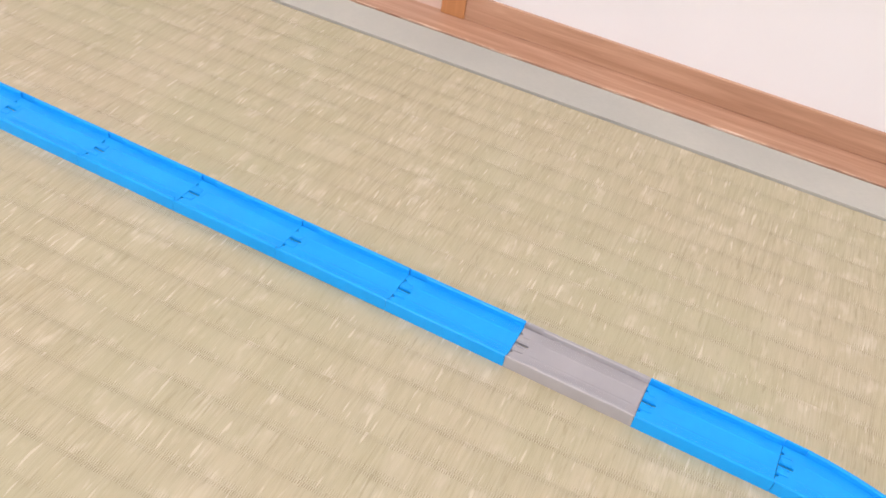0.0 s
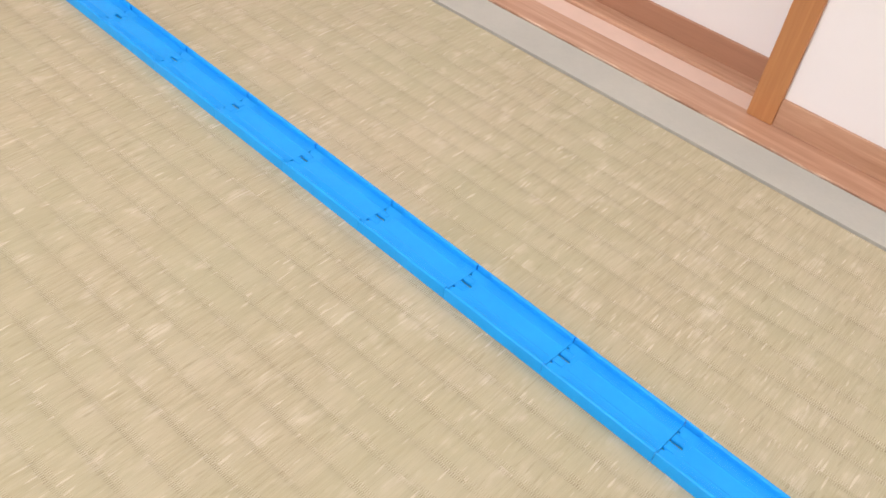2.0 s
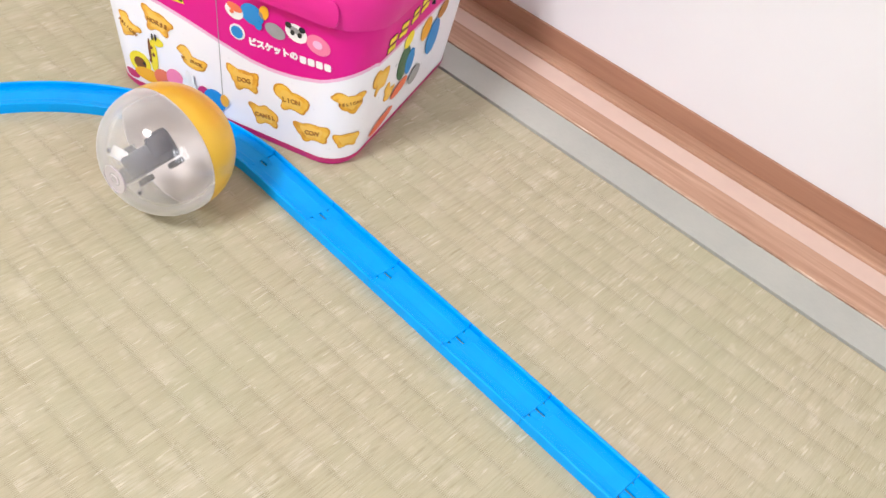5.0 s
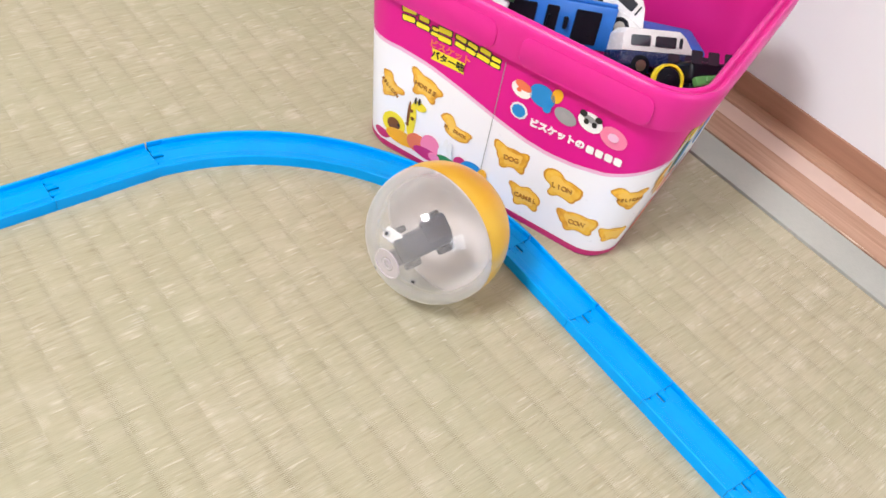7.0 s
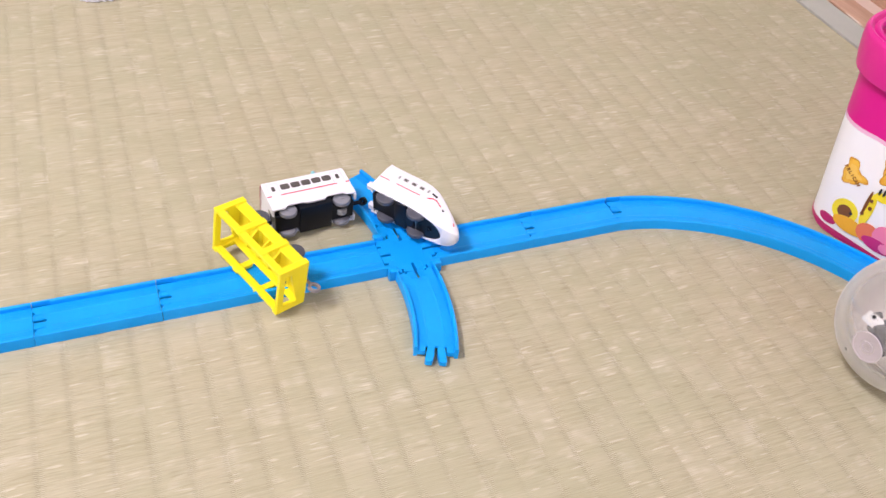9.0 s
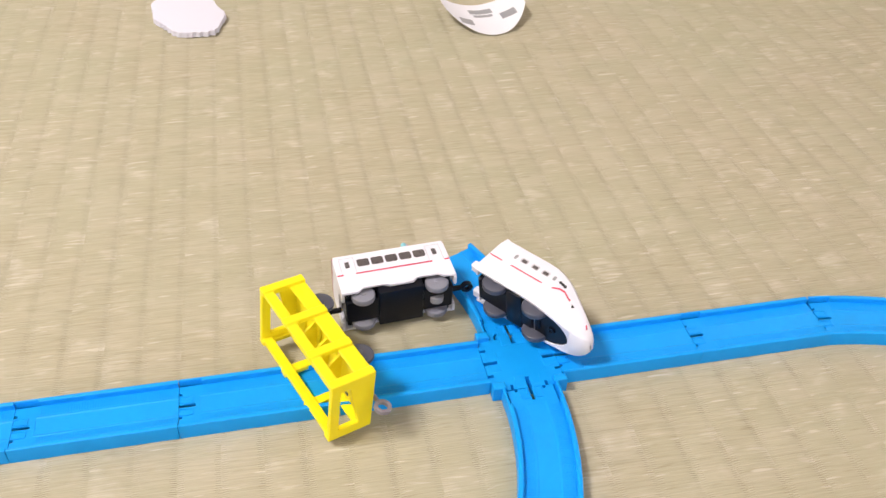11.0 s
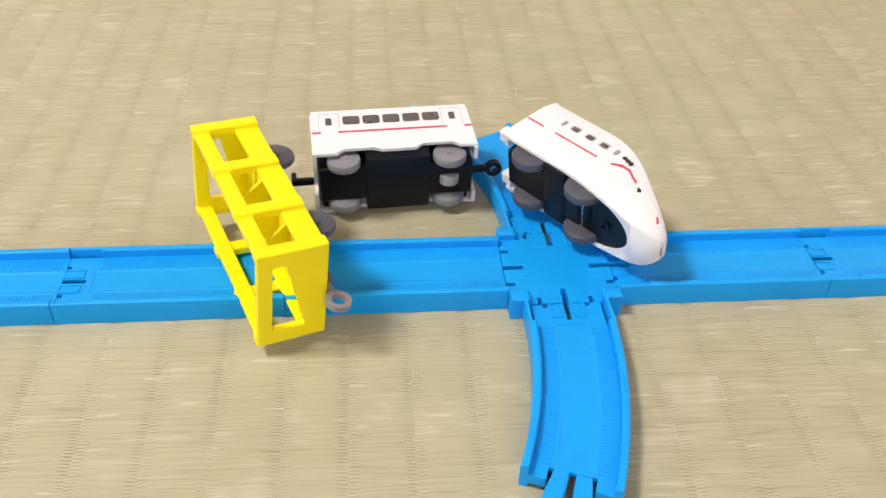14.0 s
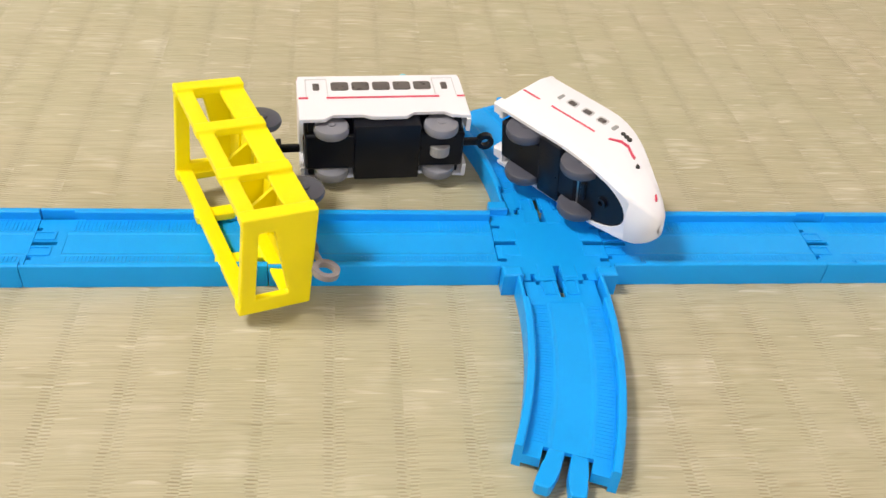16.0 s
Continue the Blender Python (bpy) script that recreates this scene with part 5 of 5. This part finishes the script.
for u, z, w, h, roll, kind, word in (
        (-0.0655, 0.0466, 0.022, 0.021, -33, "pelican", "PELICAN"),
        (-0.0426, 0.0581, 0.026, 0.022, -6, "horse", "HORSE"),
        (-0.0199, 0.0404, 0.025, 0.020, -4, "duck", "M. DUCK"),
        (0.0168, 0.0424, 0.027, 0.022, 10, "dog", "DOG"),
        (0.0488, 0.0414, 0.028, 0.022, 8, "lion", "LION"),
        (0.0307, 0.0219, 0.026, 0.021, 8, "camel", "CAMEL"),
        (0.0628, 0.0237, 0.028, 0.020, 14, "cow", "COW"),
        (0.0852, 0.0507, 0.026, 0.022, 6, "pelican", "PELICAN"),
        (0.0844, 0.0214, 0.020, 0.016, 2, "cow", "")):
    biscuit(u, z, w * 0.85, h * 0.86, roll, kind, word)
biscuit(-0.052, 0.056, 0.020, 0.022, 15, "lion", "", side_pose)
biscuit(-0.034, 0.036, 0.016, 0.018, -10, "duck", "", side_pose)

# the brand line is drawn as pairs of plain yellow bars with a dark edge


def brand_cluster(place, u, z, s, k):
    """Two plain parallel bars in a square of side s."""
    rng = random.Random(40 + k)
    bars = [(rng.uniform(-0.06, 0.06), 0.25, rng.uniform(0.60, 0.86)), (rng.uniform(-0.06, 0.06), -0.22, rng.uniform(0.66, 0.90))]
    m = place(u, z, 0.0005, rng.uniform(-9, 9))
    for j, (grow, mat, label) in enumerate(((0.0012, M_INK, "dark edge of a plain yellow bar"), (0.0, M_YELPRINT, "plain yellow bar"))):
        for x, y, length in bars:
            print_patch("brand_bar", rounded(length * s + grow, 0.30 * s + grow, 0.0008, 3), m @ pose(x * s, y * s, 0.00014 * j), mat, label=label, t=0.0001)


for k, (u, z, s) in enumerate(((-0.0591, 0.0965, 0.0100), (-0.0499, 0.0958, 0.0088), (-0.0425, 0.0942, 0.0062), (-0.0359, 0.0948, 0.0098), (-0.0270, 0.0956, 0.0082), (-0.0196, 0.0951, 0.0078), (-0.0125, 0.0952, 0.0086), (-0.0051, 0.0942, 0.0072))):
    brand_cluster(front_pose, u, z, s * 1.06, k)
for k, (v, z, s) in enumerate(((-0.048, 0.079, 0.013), (-0.034, 0.082, 0.012), (-0.021, 0.085, 0.011), (-0.008, 0.087, 0.012), (0.006, 0.089, 0.012), (0.020, 0.091, 0.012))):
    brand_cluster(side_pose, v, z, s, 10 + k)
front_word("ビスケット", 0.0052, -0.0318, 0.0868, 0.0006, 2, M_REDPRINT, "small pale orange lettering", 0.0001)
print_patch("flavour_flag", [(-0.0105, -0.0034), (0.0105, -0.0034), (0.0095, 0.0), (0.0105, 0.0034), (-0.0105, 0.0034), (-0.0095, 0.0)], front_pose(-0.0322, 0.0810, 0.0006, 2), M_YELPRINT, label="small yellow flag")
front_word("バター味", 0.0052, -0.0322, 0.0810, 0.0010, 2, M_INK, "small black lettering on the flag", 0.0001)
front_word("ビスケットの", 0.0054, 0.0370, 0.0716, 0.0006, 4, M_WHITEPRINT, "white lettering", 0.0003)
for k in range(4):
    print_patch("brand_bar", rounded(0.0042, 0.0046, 0.0009, 2), front_pose(0.0564 + k * 0.0052, 0.0727 + k * 0.0004, 0.0006, 4), M_WHITEPRINT, label="plain white bar")
print_patch("emblem", rounded_at(0, 0, 0.0052), front_pose(0.0137, 0.0739, 0.0006, 2), M_WHITEPRINT, label="small round white emblem")
print_patch("emblem", rounded_at(0, 0, 0.0040), front_pose(0.0137, 0.0739, 0.0009, 2), M_BLUEPRINT, label="blue centre of the emblem")


def spot(u, z, w, h, mat, roll=0.0, out=0.0006):
    pts = [(w / 2 * math.cos(2 * math.pi * k / 20), h / 2 * math.sin(2 * math.pi * k / 20)) for k in range(20)]
    wrap_patch("colour_patch", pts, u, z, roll, out, mat, "plain printed colour patch")


for u, z, w, h, mat in ((0.0124, 0.0870, 0.012, 0.010, M_WHITEPRINT), (0.0129, 0.0896, 0.010, 0.005, M_REDPRINT), (0.0240, 0.0891, 0.015, 0.013, M_BLUEPRINT), (0.0316, 0.0931, 0.006, 0.009, M_ORANGE), (0.0388, 0.0844, 0.013, 0.009, M_GREYPRINT), (0.0520, 0.0882, 0.014, 0.011, M_WHITEPRINT), (0.0515, 0.0900, 0.009, 0.0035, M_GREYPRINT), (0.0657, 0.0860, 0.015, 0.012, M_PINKPRINT)):
    spot(u, z, w, h, mat, -12, 0.0006 + 0.0002 * (mat in (M_REDPRINT, M_GREYPRINT)))
for k, (u, z, w, h, mat) in enumerate(((-0.0677, 0.0105, 0.012, 0.006, M_CRIMSON), (-0.0601, 0.0217, 0.016, 0.016, M_YELPRINT), (-0.0601, 0.0213, 0.009, 0.009, M_BROWN), (-0.0488, 0.0307, 0.006, 0.024, M_YELPRINT), (-0.0447, 0.0427, 0.009, 0.006, M_YELPRINT), (-0.0510, 0.0344, 0.002, 0.018, M_BROWN), (-0.0538, 0.0144, 0.022, 0.010, M_ORANGE), (-0.0429, 0.0168, 0.014, 0.013, M_REDPRINT), (-0.0339, 0.0200, 0.013, 0.015, M_PINKPRINT), (-0.0347, 0.0129, 0.020, 0.008, M_CRIMSON), (-0.0234, 0.0200, 0.010, 0.013, M_WHITEPRINT), (-0.0217, 0.0144, 0.016, 0.009, M_GREENPRINT), (-0.0128, 0.0191, 0.009, 0.010, M_CRIMSON), (-0.0048, 0.0175, 0.016, 0.015, M_BLUEPRINT), (0.0022, 0.0197, 0.006, 0.009, M_ORANGE))):
    spot(u, z, w, h, mat, 0, 0.0005 + 0.00005 * k)

for k, (u, z, w, h, mat) in enumerate(((-0.0507, 0.0273, 0.0022, 0.0024, M_BROWN), (-0.0479, 0.0327, 0.0022, 0.0026, M_BROWN), (-0.0490, 0.0378, 0.0020, 0.0022, M_BROWN), (-0.0448, 0.0465, 0.0014, 0.0050, M_INK), (-0.0473, 0.0461, 0.0014, 0.0046, M_INK), (-0.0561, 0.0229, 0.0020, 0.0022, M_INK), (-0.0236, 0.0271, 0.0030, 0.0090, M_WHITEPRINT), (-0.0206, 0.0267, 0.0030, 0.0080, M_WHITEPRINT), (-0.0297, 0.0141, 0.0080, 0.0060, M_PINKPRINT), (-0.0152, 0.0128, 0.0100, 0.0050, M_GREENPRINT),
        (0.0474, 0.0922, 0.0040, 0.0036, M_INK), (0.0560, 0.0920, 0.0040, 0.0036, M_INK), (0.0500, 0.0883, 0.0028, 0.0032, M_INK), (0.0545, 0.0881, 0.0028, 0.0032, M_INK), (0.0388, 0.0847, 0.0050, 0.0040, M_GREYP), (0.0657, 0.0866, 0.0060, 0.0050, M_PALEPINK), (0.0282, 0.0841, 0.0050, 0.0060, M_BLUEPRINT), (0.0111, 0.0866, 0.0028, 0.0024, M_REDPRINT))):
    spot(u, z, w, h, mat, 0, 0.0014 + 0.00004 * k if k < 10 else 0.0012)

for k, (v, z, w, h, mat) in enumerate(((-0.020, 0.050, 0.016, 0.028, M_DGREEN), (-0.021, 0.068, 0.012, 0.012, M_YELPRINT), (-0.010, 0.046, 0.012, 0.022, M_BLUEPRINT), (0.006, 0.062, 0.014, 0.018, M_ORANGE), (0.022, 0.048, 0.018, 0.030, M_BLUEPRINT), (0.028, 0.066, 0.014, 0.012, M_BROWN2), (-0.018, 0.030, 0.022, 0.010, M_REDPRINT), (-0.036, 0.014, 0.030, 0.008, M_REDPRINT), (0.004, 0.028, 0.016, 0.014, M_GREYPRINT))):
    pts = [(w / 2 * math.cos(2 * math.pi * i / 20), h / 2 * math.sin(2 * math.pi * i / 20)) for i in range(20)]
    print_patch("colour_patch", pts, side_pose(v, z, 0.0006 + 0.00008 * k, 12), mat, label="plain printed colour patch")


# ---- toys in the bucket ----
def in_bucket(u, v, z, rx=0, ry=0, rz=0):
    return pose(0.0806, 0.3514, -0.007, 0, 0, 21.84) @ pose(u, v, z, rx, ry, rz)


def toy_wheels(parent, xs, half, r, z):
    for x in xs:
        for sign in (1, -1):
            bm = bmesh.new()
            disc(bm, r, 0.0042, pose(0, 0, 0), 22, 0.0006)
            w = part("wheel", bm, M_BLACK, parent, "black toy wheel", True)
            w.matrix_local = pose(x, sign * half, z, -90 * sign, 0, 0)
            bm = bmesh.new()
            disc(bm, r * 0.55, 0.0006, pose(0, 0, 0.0022), 18)
            part("rim", bm, M_STEEL, w, "silver wheel rim")


def toy_van(m, lower, upper, label, l=0.062, w=0.024, h=0.027):
    v = thing("toy_van", m, label, "toy car", "toys in the bucket")
    bm = bmesh.new()
    box(bm, -l / 2, l / 2, -w / 2, w / 2, 0.005, 0.014, 0.0022, 3)
    part("lower_body", bm, lower, v, smooth=True)
    bm = bmesh.new()
    pts = [(-l / 2 + 0.001, 0.0135), (l / 2 - 0.001, 0.0135), (l / 2 - 0.008, h - 0.003), (l / 2 - 0.012, h), (-l / 2 + 0.004, h), (-l / 2 + 0.001, h - 0.003)]
    prism(bm, pts, -w / 2 + 0.0006, w / 2 - 0.0006, Matrix.Rotation(radians(90), 4, "X"), 0.0008)
    part("cabin", bm, upper, v, smooth=True)
    for sign in (1, -1):
        for x0, x1 in ((-l / 2 + 0.006, -0.006), (-0.003, 0.010), (0.012, l / 2 - 0.010)):
            flat(v, "window", rect(x0, x1, 0.0165, h - 0.0035, 0.001), 0.0, M_DARKGLASS, "dark toy window", m=side_at(sign, w / 2 - 0.0005))
    toy_wheels(v, (-l / 2 + 0.013, l / 2 - 0.013), w / 2 - 0.0015, 0.0058, 0.0058)
    return v


def toy_wagon_box(m):
    v = thing("toy_wagon", m, "blue plastic open toy wagon with black fittings", "toy wagon", "toys in the bucket")
    l, w, h = 0.098, 0.034, 0.022
    for a, b, c, d in ((-l / 2, l / 2, -w / 2, -w / 2 + 0.0016), (-l / 2, l / 2, w / 2 - 0.0016, w / 2), (-l / 2, -l / 2 + 0.0016, -w / 2 + 0.0016, w / 2 - 0.0016), (l / 2 - 0.0016, l / 2, -w / 2 + 0.0016, w / 2 - 0.0016)):
        bm = bmesh.new()
        box(bm, a, b, c, d, 0.0, h, 0.0005)
        part("wall", bm, M_BLUE2, v)
    bm = bmesh.new()
    box(bm, -l / 2, l / 2, -w / 2, w / 2, -0.0016, 0.0, 0.0004)
    part("floor_pan", bm, M_BLUE2, v)
    for x in (-0.034, -0.012, 0.020):
        bm = bmesh.new()
        box(bm, x - 0.006, x + 0.006, -w / 2 - 0.0012, -w / 2, 0.001, h - 0.004, 0.0004)
        box(bm, x - 0.003, x + 0.003, -w / 2 - 0.0030, -w / 2 - 0.0012, 0.006, h - 0.009, 0.0004)
        part("fitting", bm, M_BLACK, v, "black clip")
    for x in (-0.038, 0.038):
        bm = bmesh.new()
        box(bm, x - 0.009, x + 0.009, -w / 2 + 0.002, w / 2 - 0.002, -0.007, -0.0016, 0.001)
        part("bogie", bm, M_BLACK, v)
    return v


def toy_digger_arm(m):
    v = thing("toy_crane_arm", m, "amber plastic toy crane arm sticking out of the bucket", "toy crane arm", "toys in the bucket")
    bm = bmesh.new()
    box(bm, -0.030, 0.030, -0.0045, 0.0045, -0.0035, 0.0035, 0.0008)
    part("boom", bm, M_ORANGE, v)
    bm = bmesh.new()
    disc(bm, 0.0065, 0.008, pose(-0.030, 0, 0, 90, 0, 0), 20, 0.0006)
    part("joint", bm, M_ORANGE, v)
    for sign in (1, -1):
        bm = bmesh.new()
        box(bm, -0.027, 0.027, sign * 0.0046 - 0.0003, sign * 0.0046 + 0.0003, -0.0020, -0.0008)
        part("rib", bm, M_ORANGE, v)
    return v


def toy_loco(m, body, label, l=0.052, w=0.028, h=0.026):
    v = thing("toy_locomotive", m, label, "toy locomotive", "toys in the bucket")
    bm = bmesh.new()
    box(bm, -l / 2, l / 2, -w / 2, w / 2, 0.004, h, 0.003, 3)
    part("body", bm, body, v, smooth=True)
    bm = bmesh.new()
    box(bm, -l / 2 + 0.002, l / 2 - 0.002, -w / 2 + 0.003, w / 2 - 0.003, -0.001, 0.004, 0.0005)
    part("chassis", bm, M_BLACK, v)
    for sign in (1, -1):
        for k in range(3):
            flat(v, "window", rect(-0.016 + k * 0.012, -0.008 + k * 0.012, 0.014, 0.021, 0.001), 0.0, M_DARKGLASS, "dark toy window", m=side_at(sign, w / 2))
    toy_wheels(v, (-l / 2 + 0.011, l / 2 - 0.011), w / 2 - 0.0036, 0.0052, 0.0020)
    return v


def toy_ring(m, mat, label):
    v = thing("toy_gear", m, label, "toy part", "toys in the bucket")
    bm = bmesh.new()
    disc(bm, 0.0090, 0.004, Matrix(), 30, hole=0.0076)
    part("hoop", bm, mat, v, smooth=True)
    bm = bmesh.new()
    disc(bm, 0.0070, 0.004, Matrix(), 26, 0.0008)
    disc(bm, 0.0030, 0.0065, Matrix(), 16, 0.0004)
    part("hub", bm, M_BLACK, v, "black hub", True)
    return v


def toy_blue_coach(m):
    v = thing("toy_coach", m, "bright blue plastic toy coach with black window panels", "toy coach", "toys in the bucket")
    l, w, h = 0.066, 0.026, 0.026
    bm = bmesh.new()
    box(bm, -l / 2, l / 2, -w / 2, w / 2, 0.0, h, 0.0014, 2)
    part("body", bm, M_BLUE2, v, smooth=True)
    for x0, x1 in ((-0.031, -0.014), (-0.008, -0.001), (0.009, 0.024)):
        for sign in (1, -1):
            flat(v, "window_panel", rect(x0, x1, 0.003, h - 0.004, 0.0008), 0.0, M_BLACK, "black window panel", t=0.0009, m=side_at(sign, w / 2))
    for x in (-0.006, 0.004):
        bm = bmesh.new()
        box(bm, x - 0.0012, x + 0.0012, -w / 2 - 0.0026, -w / 2, 0.010, 0.017, 0.0005)
        part("clip", bm, M_BLACK, v, "black clip")
    for y in (-w / 2 + 0.0015, w / 2 - 0.0015):
        bm = bmesh.new()
        box(bm, -l / 2 + 0.001, l / 2 - 0.001, y - 0.0012, y + 0.0012, h, h + 0.0018, 0.0005)
        part("roof_rib", bm, M_BLUE2, v)
    bm = bmesh.new()
    box(bm, l / 2, l / 2 + 0.004, -0.004, 0.004, h - 0.012, h - 0.003, 0.001)
    part("buffer", bm, M_BLUE2, v)
    return v


def toy_block(m, l, w, h, mat, label, name="toy_engine_block"):
    """A lump of a toy: bevelled body, raised cap, small stud."""
    v = thing(name, m, label, "toy part", "toys in the bucket")
    bm = bmesh.new()
    prism(bm, [(-l / 2, 0), (l / 2, 0), (l / 2, h * 0.7), (l / 2 - 0.003, h), (-l / 2 + 0.005, h), (-l / 2, h * 0.8)], -w / 2, w / 2, Matrix.Rotation(radians(90), 4, "X"), 0.001)
    part("body", bm, mat, v, smooth=True)
    bm = bmesh.new()
    box(bm, -l * 0.25, l * 0.25, -w * 0.3, w * 0.3, h, h + 0.0016, 0.0006)
    part("cap", bm, mat, v)
    bm = bmesh.new()
    disc(bm, 0.0022, 0.004, pose(l / 2 - 0.004, w * 0.2, h + 0.001), 14, 0.0004)
    part("stud", bm, M_ORANGE if mat is M_NAVYT else M_STEEL, v)
    return v


M_NAVYT = plastic("deep_blue_plastic", (0.022, 0.045, 0.20), 0.3)
toy_blue_coach(in_bucket(-0.011, -0.004, 0.080, -14, 2, 32))
toy_block(in_bucket(-0.010, 0.007, 0.098, 0, 6, 34), 0.022, 0.022, 0.020, M_NAVYT, "deep blue toy engine block with an orange stud")
arm = toy_digger_arm(in_bucket(-0.041, -0.012, 0.131, 0, 25, 32))
toy_van(in_bucket(0.009, 0.014, 0.089, -38, 24, 8), M_TOYWHITE, M_TOYWHITE, "white toy train nose with dark windows, tipped", 0.046, 0.026, 0.026)
toy_van(in_bucket(0.050, 0.006, 0.077, -34, 2, 40), M_NAVY, M_TOYWHITE, "white over navy toy van leaning back", 0.048, 0.023, 0.026)
toy_ring(in_bucket(0.065, -0.019, 0.095, 52, 14, 30), M_YELPRINT, "black toy gear in a yellow hoop")
toy_loco(in_bucket(0.082, -0.003, 0.087, -40, 10, 50), M_BLACK, "black toy locomotive lying on its side", 0.030, 0.018, 0.016)
toy_block(in_bucket(0.085, -0.012, 0.100, 30, 0, 48), 0.020, 0.005, 0.004, M_GREEN, "small light green toy bar", "toy_bar")
toy_van(in_bucket(-0.050, -0.034, 0.091, -30, 6, 18), M_TOYWHITE, M_TOYWHITE, "white toy car with dark windows", 0.038, 0.022, 0.024)
toy_block(in_bucket(-0.037, -0.027, 0.108, 10, 8, 20), 0.016, 0.014, 0.009, M_DGREEN, "dull green toy bonnet")
toy_loco(in_bucket(-0.032, -0.008, 0.090, -24, 10, 46), M_REDTOY, "orange-red toy locomotive with a white band", 0.034, 0.024, 0.024)
toy_block(in_bucket(-0.042, -0.002, 0.110, -14, 10, 44), 0.018, 0.022, 0.008, M_TOYWHITE, "white roof piece of a toy locomotive")
toy_van(in_bucket(-0.055, 0.010, 0.092, -30, 10, 60), M_BLACK, M_BLACK, "small plain black plastic toy van", 0.036, 0.020, 0.020)
toy_van(in_bucket(-0.040, 0.046, 0.060, 6, 0, 10), M_NAVY, M_TOYWHITE, "white over navy toy van")
toy_loco(in_bucket(0.040, 0.048, 0.056, 0, 8, 40), M_BLUE2, "small mid-blue plastic toy locomotive")
toy_van(in_bucket(0.040, -0.034, 0.058, 0, 0, 20), M_TOYWHITE, M_TOYWHITE, "small plain white plastic toy van")
toy_loco(in_bucket(-0.006, -0.042, 0.060, 0, 0, 10), M_BLACK, "small plain black toy locomotive")
toy_wagon_box(in_bucket(0.000, 0.012, 0.030, 0, 0, 0))


# ---- papers on the mat ----
def scalloped_piece():
    bm = bmesh.new()
    pts = []
    n = 144
    for k in range(n):
        a = 2 * math.pi * k / n
        rr = 0.029 + 0.0012 * math.sin(7 * a) + 0.0010 * abs(math.sin(15.5 * a + 1)) + 0.0006 * math.sin(37 * a) + 0.0030 * math.cos(2 * a)
        pts.append((rr * math.cos(a), rr * 0.8 * math.sin(a)))
    prism(bm, pts, 0.0, 0.0035, bev=0.0004)
    ob = solo("foam_piece", bm, paper_material("white_foam", (0.72, 0.71, 0.79)), "pale lilac-white foam piece with a frilly edge on the mat", "foam piece")
    ob.matrix_world = pose(-0.341, -0.133, 0.0005, 0, 0, 20)
    return ob


scalloped_piece()


def curled_slip():
    s = thing("paper_slip", pose(-0.310, 0.062, 0.0004, 0, 0, 4), "curled white paper slip with grey print", "paper slip")
    bm = bmesh.new()
    n, l, w, t = 16, 0.060, 0.046, 0.00025
    rings = []
    r = 0.045
    for k in range(n + 1):
        a = (k / n - 0.5) * l / r
        y, z = r * math.sin(a), r - r * math.cos(a)
        ny, nz = -math.sin(a) * t, math.cos(a) * t
        x1 = w / 2 - 0.024 * abs(2 * k / n - 1) ** 2.2
        rings.append([(-w / 2, y, z), (x1, y, z), (x1, y + ny, z + nz), (-w / 2, y + ny, z + nz)])
    loft(bm, rings)
    part("sheet", bm, M_PAPER, s, smooth=True)
    for x0, x1, f0, f1 in ((0.002, 0.010, -0.34, -0.18), (-0.014, -0.008, -0.15, 0.12), (-0.006, -0.003, -0.12, 0.10), (-0.004, 0.004, 0.18, 0.36)):
        bm = bmesh.new()
        rings = []
        for k in range(5):
            a = (f0 + (f1 - f0) * k / 4) * l / r
            rings.append([(x, (r - d) * math.sin(a), r - (r - d) * math.cos(a)) for x, d in ((x0, 0.0003), (x1, 0.0003), (x1, 0.0005), (x0, 0.0005))])
        loft(bm, rings)
        part("print_bar", bm, M_GREYPRINT, s, "grey printed bar")
    return s


curled_slip()
